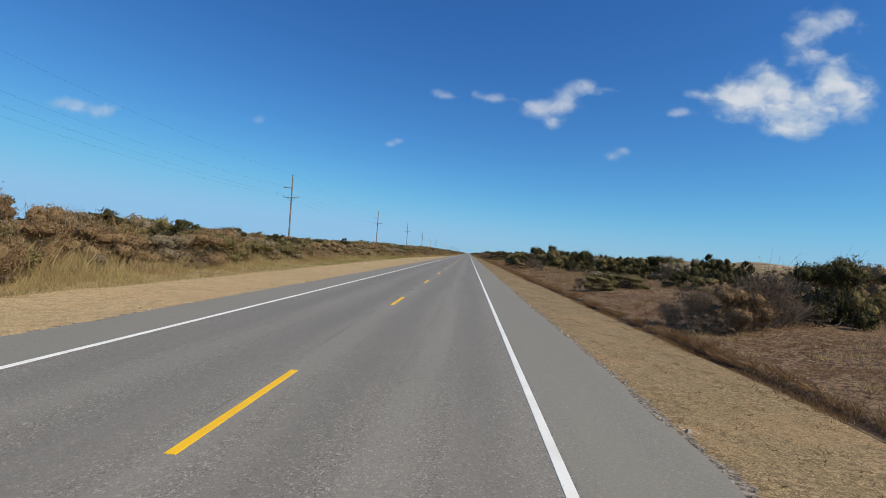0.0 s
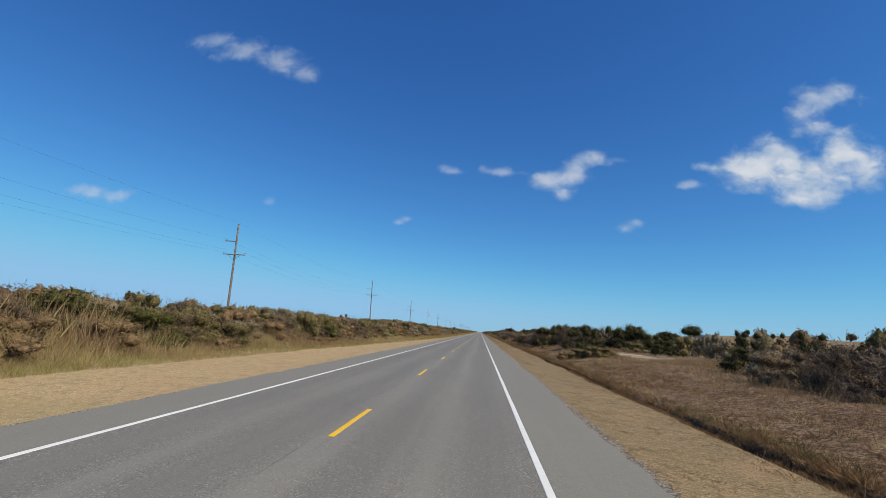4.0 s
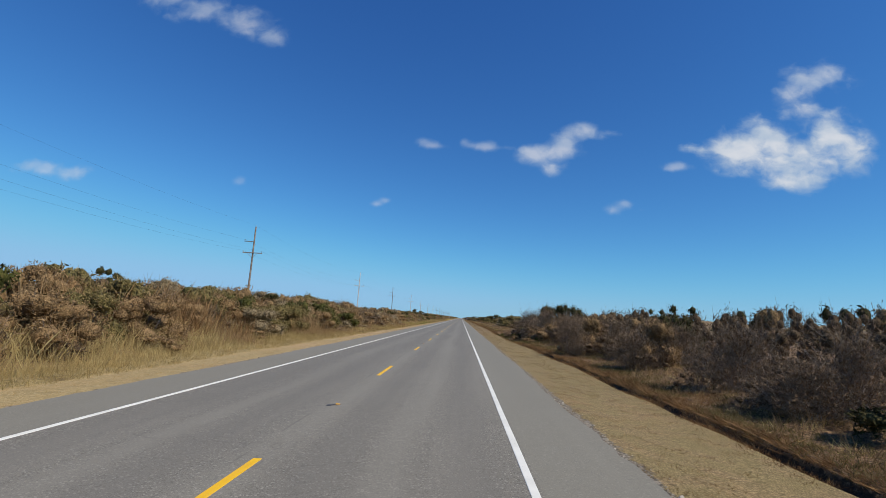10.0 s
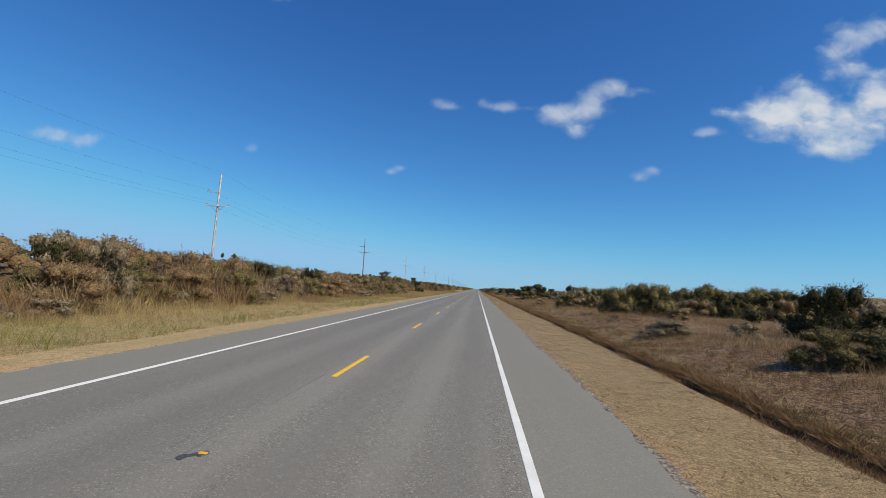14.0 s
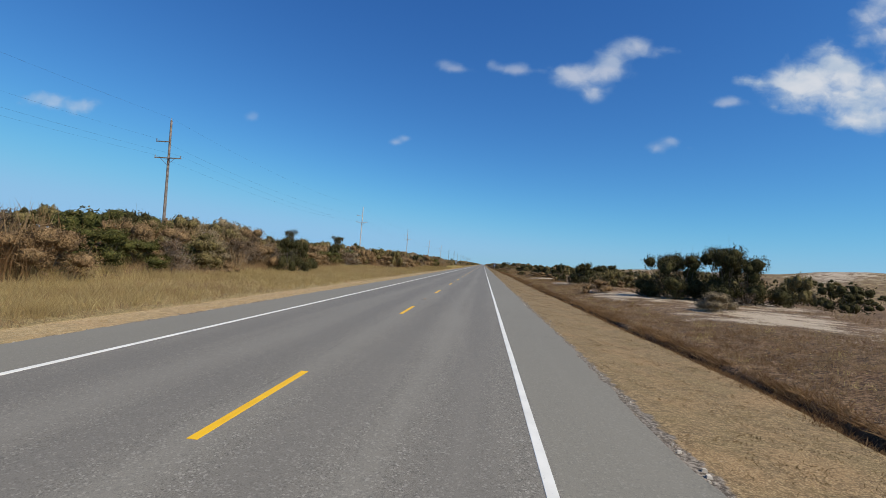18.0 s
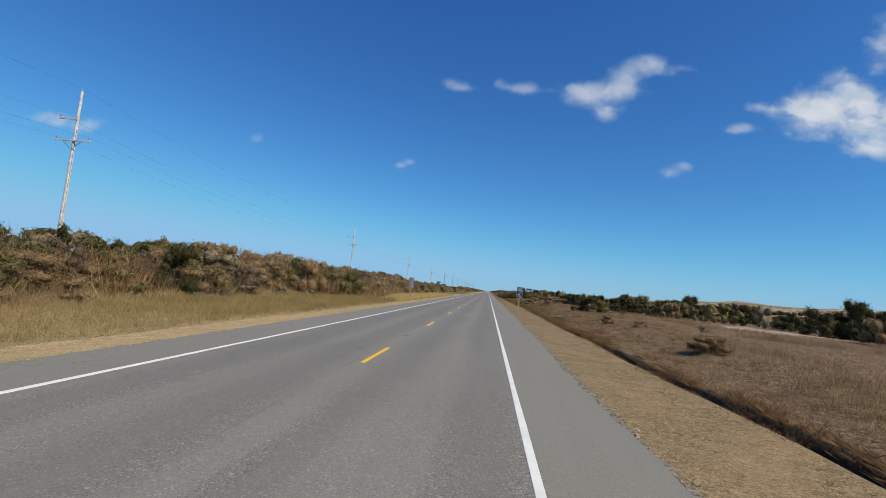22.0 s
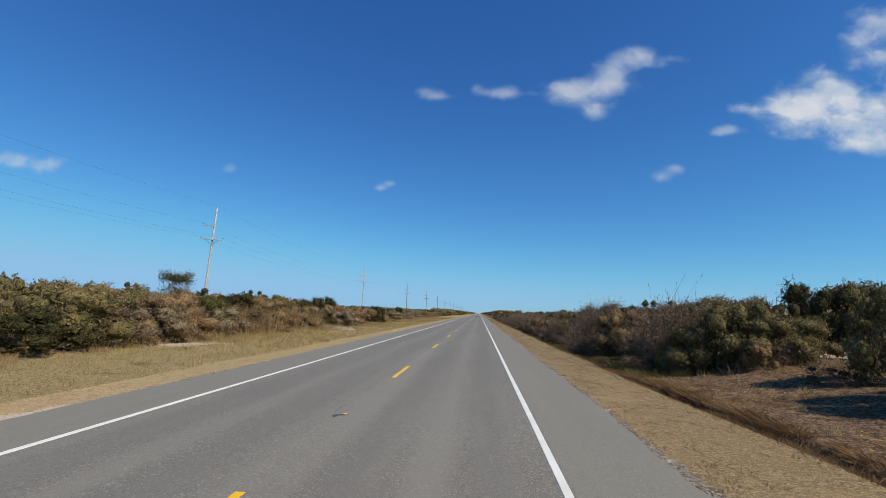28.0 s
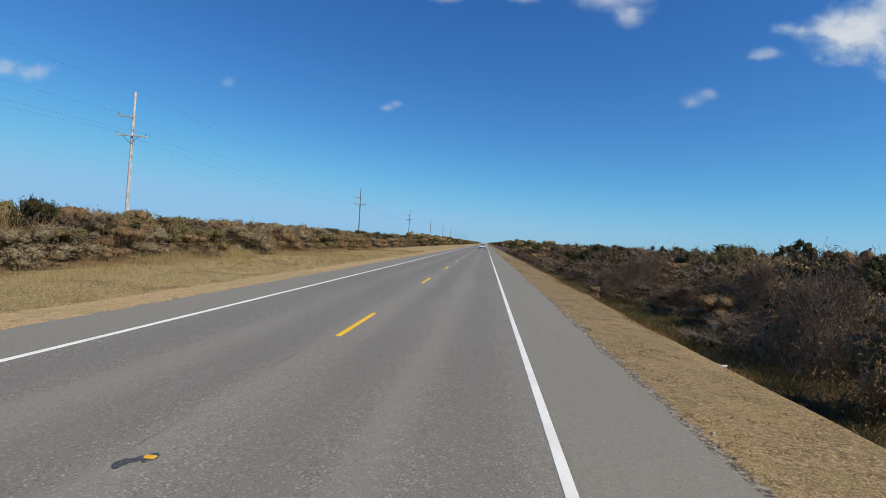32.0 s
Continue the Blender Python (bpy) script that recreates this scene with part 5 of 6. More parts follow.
meadow("fallen_stalks", WEED, "flattened tan stalks and dead leaves on the field", flat[~pale])
meadow("fallen_stalks", REED, "bleached stalks lying on the field", flat[pale])
Y = scatter(2200)
X = drain_line(Y) + 0.3 + rng.gamma(1.4, 3.6, len(Y))
ok = (near_sand(X, Y) < 0.5) & (X < 30)
V = blades(rng, X[ok], Y[ok], 20, rng.uniform(0.12, 0.28, ok.sum()), 0.4, 0.0035, 0.12)
meadow("pale_tufts", REED, "bleached straw tufts scattered over the field", V)
Y = scatter(15000, 468, 612)
X = drain_line(Y) + 0.3 + rng.gamma(1.5, 3.2, len(Y))
ok = (near_sand(X, Y) < 0.5) & (X < 24)
meadow("field_grass", WEED, "ruddy dry grass over the open field", blades(rng, X[ok], Y[ok], 12, rng.uniform(0.08, 0.20, ok.sum()), 0.5, 0.0035, 0.10))
# inland: unmown grass between the verge and the thicket
Y = scatter(52000)
lot = np.interp(Y, LOT_Y, LOT_X)
X = -(lot - 0.15 + (np.maximum(-front(Y) - lot, 0.8) + 1.2) * rng.uniform(0, 1, len(Y)))
ok = (on_drive(X, Y) < 0.3) & (near_sand(X, Y) < 0.6)
X, Y = X[ok], Y[ok]
V = blades(rng, X, Y, 8, rng.uniform(0.08, 0.30, len(X)) * (1 + 0.4 * wave(X, Y, 5.0)), 0.4, 0.0045, 0.08)
ruddy = np.repeat((Y > 468) & (Y < 592) & (wave(X, Y, 5.0, 2.0) > -0.45), 32)
lush = np.repeat((wave(X, Y, 4.0, 1.0) + wave(X, Y, 1.2, 3.0) > 0.15) & ((Y < 262) | ((Y > 402) & (Y < 470))), 32)
meadow("rough_grass", FRESHGRASS, "unmown green grass before the thicket", V[lush])
meadow("rough_grass", WEED, "unmown ruddy grass before the thicket", V[ruddy])
meadow("rough_grass", GREENGRASS, "unmown straw-coloured grass before the thicket", V[~lush & ~ruddy])
Y = scatter(26000, 478, 654)
X = -(7.5 + np.maximum(-front(Y) - 7.0, 0.6) * rng.uniform(0, 1, len(Y)))
ok = near_sand(X, Y) < 0.5
X, Y = X[ok], Y[ok]
V = blades(rng, X, Y, 9, rng.uniform(0.14, 0.40, len(X)) * (1 + 0.4 * wave(X, Y, 4.0)), 0.35, 0.004, 0.09)
late = np.repeat(Y > 588, 36)
meadow("rough_grass", GREENGRASS, "knee-high bleached grass before the thicket", V[late])
meadow("tall_grass", GOLD, "knee-high golden brown grass before the thicket", V[~late])
Y = scatter(9000, 652, 728)
X = -(7.1 + rng.uniform(0, 2.3, len(Y)))
V = blades(rng, X, Y, 8, rng.uniform(0.5, 0.9, len(Y)) * np.interp(Y, (652, 658, 702, 728), (0.5, 1.0, 0.9, 0.5)), 0.16, 0.006, 0.08)
meadow("reeds", REED, "standing golden reed grass at the verge", V)
# tall weeds climb from the grass into the foot of the thicket
Y = scatter(60000, 6, 930)
depth = rng.uniform(-1.4, 3.4, len(Y))
X = front(Y) - depth
ok = (on_drive(X, Y) < 0.2) & (near_sand(X, Y) < 0.5) & (wave(X, Y, 2.7, 1.5) + wave(X, Y, 0.9, 0.3) > -0.7)
X, Y, depth = X[ok], Y[ok], depth[ok]
tall = np.interp(Y, (195, 205, 262, 272, 328, 336, 362, 370, 405, 425, 640, 655, 745, 775), (1, 0.65, 0.65, 1, 1, 0.6, 0.6, 0.9, 0.9, 0.7, 0.7, 1, 1, 0.65)) * np.interp(depth, (-1.3, 0.0, 1.5, 3.2), (0.25, 0.60, 1.05, 1.25)) * (1 + 0.35 * wave(X, Y, 6.0)) * rng.uniform(0.6, 1.1, len(X))
V = blades(rng, X, Y, 9, tall, 0.26, 0.005, 0.15)
red = np.repeat(wave(X, Y, 7.0, 2.0) + 0.6 * wave(X, Y, 2.2) > 0.1, 36)
meadow("tall_weeds", WEED, "tall ruddy dry weeds along the foot of the thicket", V[red])
meadow("tall_weeds", GOLD, "tall tawny dry weeds along the foot of the thicket", V[~red])
Y = scatter(46000, 6, 930)
depth = rng.uniform(0.6, 6.5, len(Y))
X = front(Y) - depth
ok = (on_drive(X, Y) < 0.2) & (near_sand(X, Y) < 0.5) & (wave(X, Y, 3.7, 0.5) + wave(X, Y, 1.1, 1.3) > np.interp(Y, (255, 275, 345, 355, 405, 425, 640, 655, 725, 745), (0.75, 0.3, 0.2, -0.2, -0.2, 0.65, 0.65, -0.3, -0.3, 0.75)))
X, Y, depth = X[ok], Y[ok], depth[ok]
top = skyline(Y) * np.interp(depth, (0.6, 2.5, 5.5), (0.50, 0.84, 1.04)) * rng.uniform(0.7, 1.08, len(X)) - land(X, Y)
V = blades(rng, X, Y, 7, np.maximum(top, 0.6), 0.17, 0.0065, 0.22)
red = np.repeat(wave(X, Y, 6.0, 1.0) + 0.6 * wave(X, Y, 2.0) > -0.1, 28)
meadow("tall_weeds", WEED, "thin ruddy stalks that stand among the thicket", V[red])
meadow("tall_weeds", BROWNGRASS, "thin brown stalks that stand among the thicket", V[~red])
# one stand of tall bleached reeds behind the golden ones
Y = rng.normal(689, 3.6, 900)
X = -15.4 + rng.normal(0, 0.7, 900)
meadow("reeds", WEED, "stand of tall bleached reeds on the thicket bank", blades(rng, X, Y, 6, rng.uniform(1.9, 2.7, 900), 0.06, 0.009, 0.15))
V = []
for x, y, w in STRAW_SPOTS:
    n = int(90 * w)
    X, Y = x + rng.normal(0, w * 0.6, n), y + rng.normal(0, w * 0.9, n)
    V.append(blades(rng, X, Y, 8, rng.uniform(0.18, 0.5, n), 0.28, 0.0045, 0.14))
meadow("straw_grass", WEED, "waving patches of tall tan grass in the field", np.concatenate(V))
Y = scatter(12000, 10, 918)
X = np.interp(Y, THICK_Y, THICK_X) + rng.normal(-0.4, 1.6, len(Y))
ok = (X > drain_line(Y) + 0.5) & (near_sand(X, Y) < 0.5) & (rng.rand(len(X)) > 0.7 * sunk(Y))
V = blades(rng, X[ok], Y[ok], 9, rng.uniform(0.22, 0.55, ok.sum()), 0.28, 0.0045, 0.10)
meadow("tall_weeds", WEED, "tall dry brown weeds before the seaward shrubs", V)


CRUMB = mat_leaf("pale_edge_crumb", ((0.24, 0.20, 0.145), (0.44, 0.375, 0.28), (0.66, 0.575, 0.45)), 0.9, 0.0)
n = 16000
Y = rng.uniform(6, 914, n)
X = np.where(rng.rand(n) < 0.7, 1, -1) * (5.22 + rng.gamma(1.4, 0.07, n) + 0.05 * np.sin(Y / 2.9 + 1))
C = np.column_stack([X, Y, land(X, Y) + 0.02])
r = rng.gamma(1.5, 0.0045, n)[:, None, None] + 0.003
P = np.array([(-1, -1, -1), (1, -1, -1), (1, 1, -1), (-1, 1, -1), (-0.7, -0.7, 0.4), (0.7, -0.7, 0.4), (0.7, 0.7, 0.4), (-0.7, 0.7, 0.4)], float)
Q = C[:, None, :] + P[None] * r * rng.uniform(0.6, 1.5, (n, 8, 3))
Fb = np.array([(4, 5, 6, 7), (0, 1, 5, 4), (1, 2, 6, 5), (2, 3, 7, 6), (3, 0, 4, 7)])
Fq = (np.arange(n)[:, None, None] * 8 + Fb[None]).reshape(-1, 4)
tagged(new("edge_crumbs", quads("edge_crumbs", Q.reshape(-1, 3), Fq, [CRUMB])), "pale crumbs of broken asphalt and shell at the pavement edge", "gravel", kind="stuff")


# ---- power line ----
def pole_thing(pale):
    ob = new("utility_pole")
    wood = PALEWOOD if pale else POLEWOOD
    part("shaft", rod(0.19, 0.115, 15.3, (0, 0, -0.6), 14), wood, ob)
    low = part("crossarm", box(3.4, 0.11, 0.13, (0, -0.17, 10.15), 0.012), wood, ob)
    part("brace", box(0.05, 0.02, 1.1, (-0.45, -0.2, 9.7), 0, Matrix.Rotation(radians(-50), 4, "Y")), GALV, low)
    part("brace", box(0.05, 0.02, 1.1, (0.45, -0.2, 9.7), 0, Matrix.Rotation(radians(50), 4, "Y")), GALV, low)
    top = part("crossarm", box(1.75, 0.10, 0.12, (-0.75, -0.16, 12.1), 0.012), wood, ob)
    for parent, x, z in ((low, -1.6, 10.21), (low, 1.6, 10.21), (top, -1.55, 12.16)):
        bm = rod(0.03, 0.03, 0.10, (x, -0.17, z), 8)
        for k in range(3):
            rod(0.055, 0.07, 0.045, (x, -0.17, z + 0.08 + k * 0.06), 10, bm=bm)
        part("insulator", bm, GLAZE, parent)
    part("top_insulator", rod(0.05, 0.035, 0.3, (0, 0, 14.68), 8), GLAZE, ob)
    part("ground_wire", rod(0.012, 0.012, 11.0, (0.16, -0.08, 0.2), 5), GALV, ob)
    tag = "pale weathered wooden utility pole with two crossarms" if pale else "brown weathered wooden utility pole with two crossarms"
    return tagged(ob, tag, "utility pole", "poles of the power line")


POLES = [(-34.2, 18, 0), (-34.2, 102.8, 0), (-33.8, 191.5, 0), (-33.4, 278.9, 0), (-33.6, 368.1, 0), (-34.2, 455.9, 1), (-35.6, 548.9, 0), (-34.8, 636.1, 1), (-35.0, 725.1, 1),
         (-35.5, 816.8, 1), (-34.8, 903.1, 1)] + [(-34.0, 991 + 88 * k, 0) for k in range(10)]
base_pole = [pole_thing(0), pole_thing(1)]
fresh = {0, 1}
tops = []
for k, (x, y, pale) in enumerate(POLES):
    m = pose(x, y, float(land(x, y)), (-0.6, 0.4, 0.8, 0.1)[k % 4], 3.0 if k == 9 else 1.8 if k == 10 else (0.7, -0.4, 0.3, -0.8, 0.2)[k % 5], 0)
    if pale in fresh:
        fresh.discard(pale)
        base_pole[pale].matrix_basis = m
    else:
        copy_thing(base_pole[pale], m)
    tops.append(m)
for dx, dz in ((-1.6, 10.45), (1.6, 10.45), (-1.55, 12.4), (0, 14.95)):
    V, F = [], []
    for a, b in zip(tops, tops[1:]):
        p, q = a @ Vector((dx, -0.17, dz)), b @ Vector((dx, -0.17, dz))
        line = [p.lerp(q, u / 14) - Vector((0, 0, 1.5 * 4 * (u / 14) * (1 - u / 14))) for u in range(15)]
        i0 = len(V)
        for c in line:
            V += [(c.x + 0.0055 * math.cos(t), c.y, c.z + 0.0055 * math.sin(t)) for t in (0.5, 2.6, 4.7)]
        for u in range(14):
            for s in range(3):
                F.append((i0 + u * 3 + s, i0 + u * 3 + (s + 1) % 3, i0 + u * 3 + 3 + (s + 1) % 3, i0 + u * 3 + 3 + s))
    tagged(new("power_cable", quads("power_cable", np.array(V), np.array(F), [WIRE])), "thin dark overhead cable sagging between poles", "cable", "cables of the power line")


# ---- signs ----
def text_mesh(name, body, size, mat, parent, at, turn, label=""):
    cu = bpy.data.curves.new(name, "FONT")
    cu.body, cu.size, cu.align_x, cu.align_y, cu.extrude = body, size, "CENTER", "CENTER", 0.001
    tmp = bpy.data.objects.new(name, cu)
    me = bpy.data.meshes.new_from_object(tmp)
    bpy.data.objects.remove(tmp)
    me.materials.clear()
    me.materials.append(mat)
    ob = child(name, me, parent, label)
    ob.matrix_basis = Matrix.Translation(at) @ turn
    return ob


NAVY = mat_plain("navy_sign_sheeting", (0.012, 0.045, 0.10), (0.018, 0.06, 0.125), 0.35, 0, 5, 0.03)
SIGNWHITE = mat_plain("white_sign_sheeting", (0.70, 0.72, 0.72), (0.80, 0.80, 0.79), 0.4, 0, 5, 0.03)
SKYBLUE = mat_plain("pale_blue_sheeting", (0.30, 0.45, 0.55), (0.36, 0.52, 0.60), 0.4, 0, 5, 0.03)
CORAL = mat_plain("coral_sheeting", (0.62, 0.16, 0.09), (0.68, 0.22, 0.12), 0.4, 0, 5, 0.03)
TEAL = mat_plain("blue_sheeting", (0.07, 0.20, 0.30), (0.09, 0.25, 0.36), 0.4, 0, 5, 0.03)
CREAM = mat_plain("cream_board_paint", (0.66, 0.62, 0.50), (0.78, 0.74, 0.62), 0.6, 0, 4, 0.05)
FACING = Matrix.Rotation(radians(90), 4, "X")


def byway_sign(x, y):
    ob = new("byway_sign")
    part("post", box(0.10, 0.10, 3.0, (0, 0.08, 1.30), 0.008), NEWWOOD, ob, "square wooden post")
    plate = part("panel", box(0.66, 0.006, 1.22, (0, 0, 2.33), 0.002), SIGNWHITE, ob, "white-edged sign panel")
    part("face", box(0.62, 0.004, 1.18, (0, -0.006, 2.33)), NAVY, plate, "navy blue face")
    text_mesh("lettering", "OUTER", 0.165, SIGNWHITE, plate, (0, -0.010, 2.815), FACING, "white word OUTER")
    text_mesh("lettering", "BANKS", 0.165, SIGNWHITE, plate, (0, -0.010, 2.665), FACING, "white word BANKS")
    part("picture", box(0.50, 0.004, 0.20, (0, -0.0085, 2.48)), SKYBLUE, plate, "emblem with pale sky")
    for pts, mat, nm in ((((-0.25, 2.50), (-0.1, 2.46), (0.25, 2.42), (0.25, 2.36), (-0.25, 2.38)), NAVY, "headland"),
                         (((-0.25, 2.34), (0.0, 2.375), (0.25, 2.36), (0.25, 2.31), (0.0, 2.32), (-0.25, 2.26)), CORAL, "beach_band"),
                         (((-0.25, 2.24), (0.0, 2.30), (0.25, 2.29), (0.25, 2.13), (-0.25, 2.20)), TEAL, "water_band"),
                         (((-0.22, 2.11), (0.12, 2.06), (0.08, 1.99), (-0.18, 2.03)), SIGNWHITE, "boat_shape")):
        bm = bmesh.new()
        bm.faces.new([bm.verts.new((px, -0.0125, pz)) for px, pz in pts])
        bmesh.ops.solidify(bm, geom=bm.faces[:], thickness=-0.002)
        part(nm, bm, mat, plate)
    part("tower_shape", box(0.025, 0.003, 0.12, (0.17, -0.013, 2.47)), NAVY, plate)
    text_mesh("lettering", "NATIONAL", 0.115, SIGNWHITE, plate, (0, -0.010, 1.90), FACING, "white word NATIONAL")
    text_mesh("lettering", "SCENIC BYWAY", 0.075, SIGNWHITE, plate, (0, -0.010, 1.81), FACING, "white words SCENIC BYWAY")
    for z in (1.95, 2.72):
        part("bolt", rod(0.012, 0.012, 0.012, (0, -0.006, z), 8, Matrix.Rotation(radians(90), 4, "X")), GALV, plate)
    ob.matrix_basis = pose(x, y, float(land(x, y)), 0, 0, -3)
    return tagged(ob, "navy blue scenic byway sign on a wooden post", "road sign")


def back_sign(x, y):
    ob = new("road_sign")
    part("post", box(0.10, 0.10, 3.05, (0, -0.07, 1.38), 0.008), NEWWOOD, ob, "square wooden post")
    plate = part("panel", box(0.62, 0.006, 1.22, (0, 0, 2.25), 0.002), GALV, ob, "bare grey metal back of the panel")
    part("face", box(0.60, 0.004, 1.2, (0, 0.006, 2.25)), NAVY, plate, "navy blue face")
    for z in (1.9, 2.6):
        part("bolt", rod(0.014, 0.014, 0.014, (0, -0.13, z), 8, Matrix.Rotation(radians(90), 4, "X")), GALV, ob)
    ob.matrix_basis = pose(x, y, float(land(x, y)), 0, 0, 4)
    return tagged(ob, "road sign seen from its grey back on a wooden post", "road sign")


def notice_board(x, y):
    ob = new("notice_board")
    part("post", box(0.09, 0.09, 1.95, (0, 0.05, 0.80), 0.006), NEWWOOD, ob)
    panel = part("panel", box(0.75, 0.02, 0.86, (0, 0, 1.42), 0.004), CREAM, ob, "cream painted panel")
    part("header_bar", box(0.46, 0.004, 0.05, (0, -0.012, 1.75)), GALV, panel)
    for k in range(6):
        part("text_bar", box(0.52 - 0.05 * (k % 3), 0.004, 0.022, (0, -0.012, 1.63 - 0.085 * k)), GALV, panel)
    ob.matrix_basis = pose(x, y, float(land(x, y)), 0, 0, 6)
    return tagged(ob, "cream notice board on a wooden post by the turn-off", "notice board")


def marker_post(x, y, h):
    ob = new("marker_post")
    part("post", box(0.11, 0.11, h + 0.3, (0, 0, h / 2 - 0.15), 0.01), NEWWOOD, ob)
    part("cap", box(0.12, 0.12, 0.04, (0, 0, h + 0.012), 0.008), CREAM, ob, "pale painted cap")
    ob.matrix_basis = pose(x, y, float(land(x, y)), 0, 1, 8)
    return tagged(ob, "square wooden marker post beside the turn-off", "post")


byway_sign(6.5, 654.7)
back_sign(-6.45, 655.2)
notice_board(-18.5, 763.7)
marker_post(-13.7, 758.1, 1.75)
REFLECT = mat_plain("amber_reflector", (0.75, 0.36, 0.02), (0.80, 0.42, 0.03), 0.25, 0, 30, 0.1)
IRON = mat_plain("cast_iron", (0.10, 0.095, 0.09), (0.17, 0.16, 0.15), 0.6, 0.5, 20, 0.2)
TAR = mat_plain("black_patch_tar", (0.055, 0.052, 0.048), (0.105, 0.098, 0.09), 0.6, 0, 14, 0.3)


def stud():
    ob = new("road_stud")
    bm = bmesh.new()
    vs = [bm.verts.new(p) for p in ((-0.115, -0.07, 0), (0.115, -0.07, 0), (0.115, 0.07, 0), (-0.115, 0.07, 0), (-0.095, -0.02, 0.022), (0.095, -0.02, 0.022), (0.095, 0.02, 0.022), (-0.095, 0.02, 0.022))]
    for f in ((0, 1, 5, 4), (1, 2, 6, 5), (2, 3, 7, 6), (3, 0, 4, 7), (4, 5, 6, 7)):
        bm.faces.new([vs[i] for i in f])
    part("reflector", bm, REFLECT, ob, "amber reflector")
    bm = rod(0.10, 0.095, 0.008, (0, 0, 0), 14)
    bmesh.ops.scale(bm, vec=(1.35, 1.6, 1), verts=bm.verts)
    part("pad", bm, IRON, ob, "dark bitumen pad")
    for dx, dy, r in ((-0.20, -0.08, 0.07), (-0.36, -0.24, 0.10)):
        rg = random.Random(int(r * 100))
        bm = slab([(dx + r * rg.uniform(0.75, 1.2) * math.cos(a * 0.5236) * 1.2, dy + r * rg.uniform(0.75, 1.2) * math.sin(a * 0.5236) * 1.8) for a in range(12)], -0.0005, 0.0035)
        part("scar", bm, TAR, ob, "black tar scar left by a lost stud")
    return tagged(ob, "amber raised reflective stud between centre dashes", "road stud", "road studs")


rg = random.Random(5)
bm = slab([(4.15 + 0.55 * math.cos(a * 0.4488) * rg.uniform(0.85, 1.05), 648.0 + 0.19 * math.sin(a * 0.4488) * rg.uniform(0.8, 1.1)) for a in range(14)], 0.0005, 0.004)
tagged(part("tar_patch", bm, TAR), "black tar patch on the paved shoulder", "road patch", kind="structure")
stud0 = stud()
stud0.scale = (0.42, 0.55, 1.0)
stud0.location = (0, 299.6 - 11 * 24.384, 0.002)
for k in range(-10, 30):
    copy_thing(stud0, pose(random.Random(k).uniform(-0.06, 0.06), 299.6 + k * 24.384 + (0.6 if k == 4 else 0), 0.002))


# ---- litter ----
PAPER = mat_plain("crumpled_paper", (0.70, 0.69, 0.66), (0.84, 0.83, 0.80), 0.7, 0, 14, 0.3)


def litter(x, y, s, seed):
    bm = bmesh.new()
    bmesh.ops.create_grid(bm, x_segments=6, y_segments=5, size=0.5)
    rg = random.Random(seed)
    for v in bm.verts:
        v.co.z = 0.05 + rg.uniform(0, 0.30) * (0.4 + abs(v.co.x))
        v.co.x += rg.uniform(-0.07, 0.07)
        v.co.y = v.co.y * 0.6 + rg.uniform(-0.06, 0.06)
    bmesh.ops.solidify(bm, geom=bm.faces[:], thickness=0.02)
    ob = part("litter", bm, PAPER)
    ob.matrix_basis = Matrix.Translation((x, y, float(land(x, y)) + 0.0)) @ Matrix.Rotation(seed, 4, "Z") @ Matrix.Diagonal((s, s, s, 1))
    tagged(ob, "scrap of white crumpled litter on the grass", "litter", "litter on the verges")


for k, (x, y, s) in enumerate(((4.85, 648.05, 0.12), (8.45, 77.4, 0.42), (8.3, 80.3, 0.22), (6.45, 475.5, 0.30), (7.4, 194.1, 0.30), (-9.3, 62.3, 0.30), (7.35, 274.3, 0.34), (8.9, 757.2, 0.26), (7.7, 866.9, 0.2), (6.2, 215.2, 0.14), (-8.0, 108, 0.35), (-8.6, 572.2, 0.3))):
    litter(x, y, s, k + 1)


# ---- the car ahead ----
CARWHITE = mat_plain("white_car_paint", (0.74, 0.74, 0.74), (0.80, 0.80, 0.80), 0.25, 0, 3, 0.0)
DARKGLASS = mat_plain("tinted_car_glass", (0.015, 0.017, 0.02), (0.025, 0.027, 0.03), 0.08, 0, 3, 0.0)
TYRE = mat_plain("tyre_rubber", (0.02, 0.02, 0.02), (0.04, 0.04, 0.04), 0.9, 0, 20, 0.2)
TAIL = mat_plain("red_lamp_lens", (0.35, 0.01, 0.012), (0.45, 0.015, 0.015), 0.2, 0, 10, 0.0)


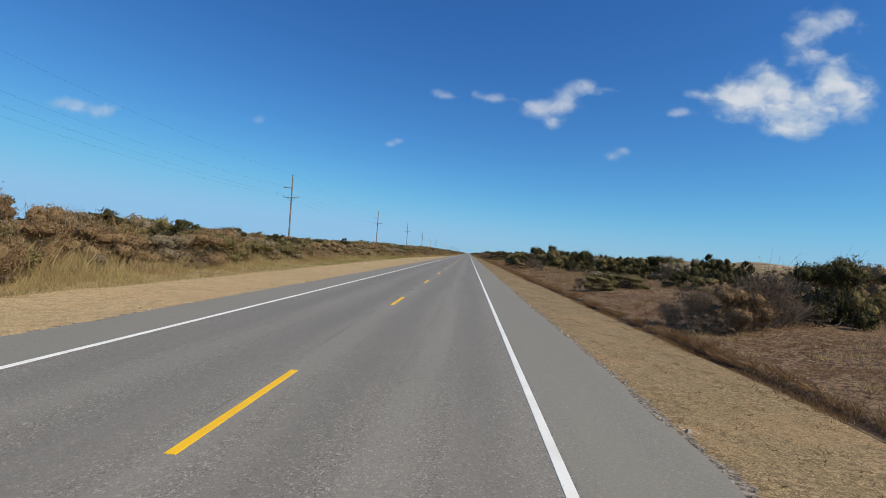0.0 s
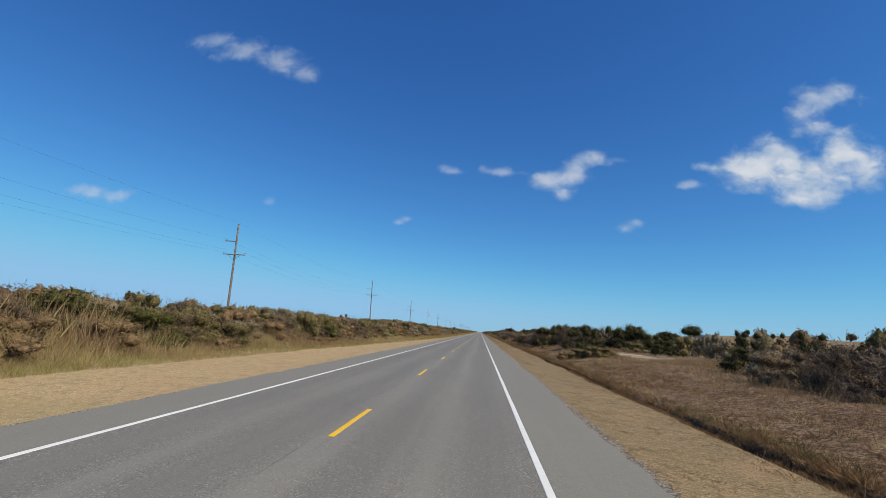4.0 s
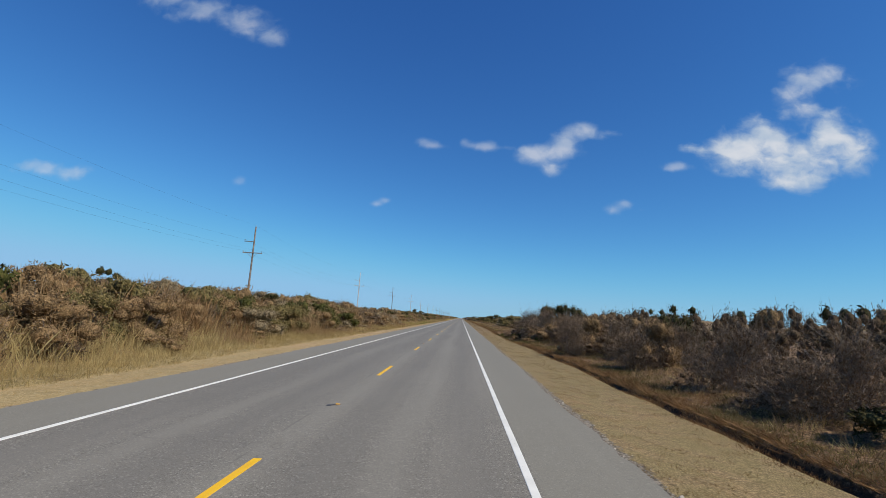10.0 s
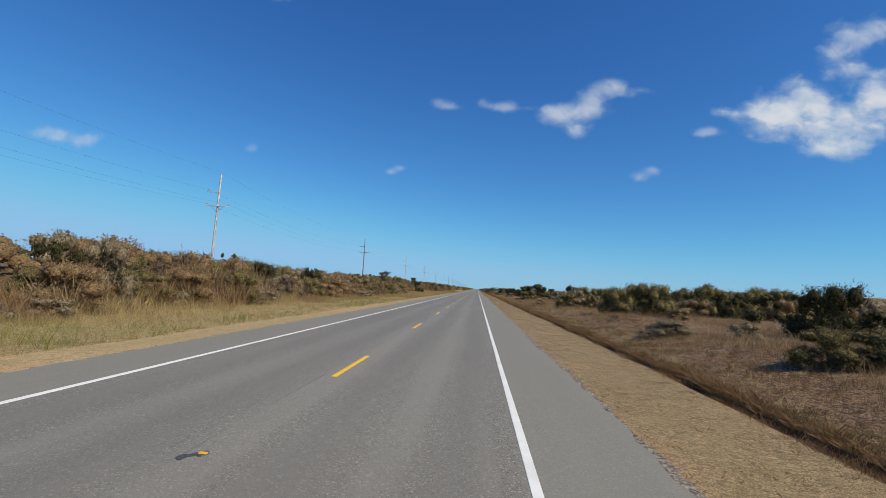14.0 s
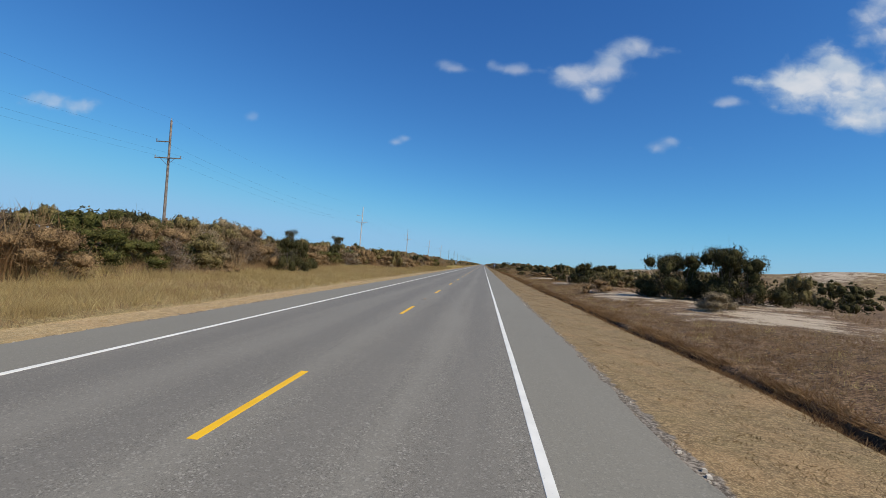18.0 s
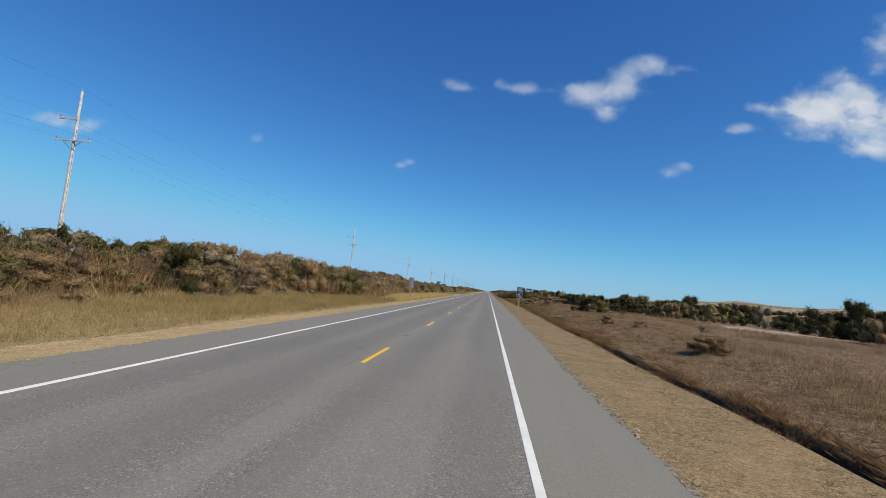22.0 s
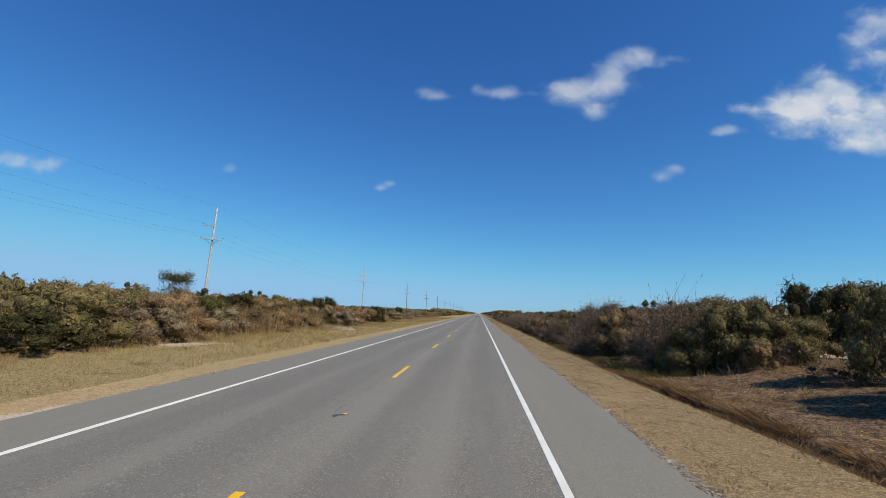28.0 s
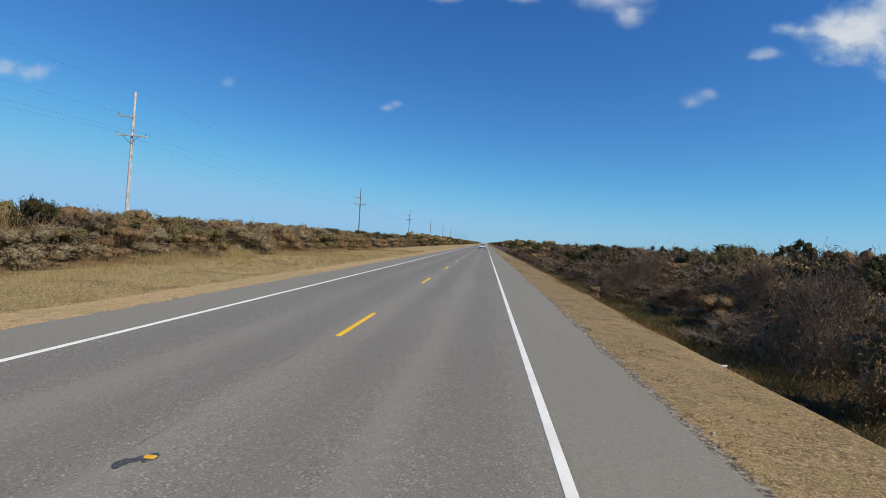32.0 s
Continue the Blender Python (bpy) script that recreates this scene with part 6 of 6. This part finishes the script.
def car(x, y):
    ob = new("car")
    side = [(-2.25, 0.42), (-2.30, 0.75), (-2.22, 1.05), (-1.95, 1.62), (-1.7, 1.70), (0.2, 1.68), (0.95, 1.10), (2.05, 0.98), (2.3, 0.75), (2.3, 0.40)]
    bm = bmesh.new()
    a = [bm.verts.new((-0.92 + (0.16 if z > 1.2 else 0), yy, z)) for yy, z in side]
    b = [bm.verts.new((0.92 - (0.16 if z > 1.2 else 0), yy, z)) for yy, z in side]
    bm.faces.new(a)
    bm.faces.new(b[::-1])
    for i in range(len(side)):
        j = (i + 1) % len(side)
        bm.faces.new((a[j], a[i], b[i], b[j]))
    bmesh.ops.recalc_face_normals(bm, faces=bm.faces[:])
    bmesh.ops.bevel(bm, geom=bm.edges[:], offset=0.05, segments=2, affect="EDGES")
    body = part("body", bm, CARWHITE, ob)
    tilt = Matrix.Rotation(radians(-25.4), 4, "X")
    part("rear_window", box(1.36, 0.03, 0.5, (0, -2.10, 1.36), 0.012, tilt), DARKGLASS, body)
    for s in (-1, 1):
        part("side_window", box(0.03, 2.3, 0.40, (s * 0.835, -0.75, 1.40), 0.01), DARKGLASS, body)
        part("tail_lamp", box(0.16, 0.08, 0.34, (s * 0.80, -2.26, 0.92), 0.02), TAIL, body, "red tail lamp")
        part("mirror", box(0.2, 0.12, 0.14, (s * 1.02, 0.65, 1.15), 0.03), CARWHITE, body)
        for yy in (-1.4, 1.42):
            w = part("wheel", rod(0.35, 0.35, 0.22, (s * 0.80 - 0.11, yy, 0.35), 24, Matrix.Rotation(radians(90), 4, "Y")), TYRE, ob, "black tyre")
            part("rim", rod(0.21, 0.21, 0.235, (s * 0.80 - 0.1175, yy, 0.35), 16, Matrix.Rotation(radians(90), 4, "Y")), GALV, w, "grey rim")
    part("bumper", box(1.80, 0.16, 0.26, (0, -2.27, 0.55), 0.04), IRON, body, "dark bumper")
    part("plate", box(0.32, 0.02, 0.16, (0, -2.33, 0.80)), SIGNWHITE, body, "plain number plate")
    ob.matrix_basis = pose(x, y, 0.0)
    return tagged(ob, "white sport utility car on the road, seen from behind", "car")


car(1.75, 1007)


# ---- clouds ----
def cloud(y, dense, puffs):
    """A curved veil at the distance y, made of soft puffs: place across and up, half axes, depth."""
    P = np.array(puffs, float)
    x0, x1 = (P[:, 0] - 2.1 * P[:, 2]).min(), (P[:, 0] + 2.1 * P[:, 2]).max()
    z0, z1 = (P[:, 1] - 2.1 * P[:, 3]).min(), (P[:, 1] + 2.1 * P[:, 3]).max()
    step = max(7.0, (x1 - x0) / 90)
    nx, nz = int((x1 - x0) / step) + 2, int((z1 - z0) / step) + 2
    X, Z = np.meshgrid(np.linspace(x0, x1, nx), np.linspace(z0, z1, nz))
    gap = np.ones_like(X)
    for cx, cz, rx, rz, s in P:
        gap = gap * (1 - s * np.exp(-((X - cx) / rx) ** 2 - ((Z - cz) / rz) ** 2))
    mx, mz = (x0 + x1) / 2, (z0 + z1) / 2
    Y = 0.04 * ((X - mx) ** 2 + (Z - mz) ** 2) / (x1 - x0)
    i = np.arange(nx * nz).reshape(nz, nx)
    F = np.stack([i[:-1, :-1], i[:-1, 1:], i[1:, 1:], i[1:, :-1]], -1).reshape(-1, 4)
    far = y / 2100
    me = quads("cloud", (np.stack([X - mx, Y, Z - mz], -1) / far).reshape(-1, 3), F, [CLOUD], smooth=True)
    me.attributes.new("thick", "FLOAT", "POINT").data.foreach_set("value", np.ascontiguousarray(1 - gap, np.float32).ravel())
    ob = new("cloud", me)
    ob.location, ob.scale = (mx, y, mz), (far, far, far)
    ob.visible_shadow = False
    ob.color = (1, 1, 1, dense)
    tagged(ob, "small white fair-weather cloud in blue sky", "cloud", "clouds", "structure")


cloud(2100, 0.6, ((245, 665, 59, 33, 0.8), (310, 659, 83, 42, 1), (383, 681, 55, 34, 0.8), (324, 602, 33, 27, 0.7), (371, 713, 40, 27, 0.7), (387, 752, 59, 34, 0.8), (451, 760, 64, 38, 1), (498, 743, 33, 19, 0.5), (551, 759, 45, 13, 0.5)))
cloud(2400, 0.32, ((-222, 806, 35, 19, 0.8), (-167, 787, 64, 19, 0.9)))
cloud(2350, 0.38, ((-26, 795, 27, 22, 0.8), (75, 773, 61, 25, 0.9), (20, 775, 44, 16, 0.7), (163, 774, 54, 11, 0.45)))
cloud(3900, 0.88, ((2147, 1444, 216, 148, 1), (2267, 1566, 144, 132, 1), (2401, 1417, 160, 135, 1), (1985, 1397, 128, 98, 0.9), (2565, 1367, 159, 108, 0.9), (2029, 1274, 127, 58, 0.6), (2468, 1176, 170, 77, 1), (2643, 1217, 141, 92, 0.95), (1688, 1423, 82, 39, 0.7), (1808, 1397, 92, 35, 0.7), (2766, 1580, 192, 192, 1), (2913, 1441, 173, 145, 0.9)))
cloud(3900, 0.62, ((2519, 1896, 128, 86, 0.8), (2614, 1783, 106, 70, 0.7), (2566, 2023, 170, 86, 0.9), (2767, 2060, 193, 101, 1), (2438, 1730, 93, 51, 0.5)))
cloud(3900, 0.42, ((1623, 1261, 119, 35, 0.9), (1550, 1234, 67, 24, 0.6)))
cloud(3000, 0.36, ((836, 669, 50, 35, 0.8), (909, 709, 50, 26, 0.8), (989, 678, 55, 17, 0.35)))
cloud(4000, 0.45, ((-3692, 1060, 168, 60, 0.9), (-3515, 1032, 127, 60, 0.8), (-3316, 1014, 146, 73, 0.9)))
cloud(4300, 0.3, ((-788, 941, 56, 28, 0.8), (-706, 974, 65, 28, 0.8)))
cloud(4400, 0.2, ((-2071, 1114, 71, 44, 0.8),))
cloud(2400, 0.42, ((-1528, 1492, 150, 56, 0.9), (-1312, 1447, 133, 62, 0.9), (-1127, 1372, 116, 61, 1), (-989, 1309, 72, 42, 0.8), (-1427, 1408, 119, 37, 0.5)))
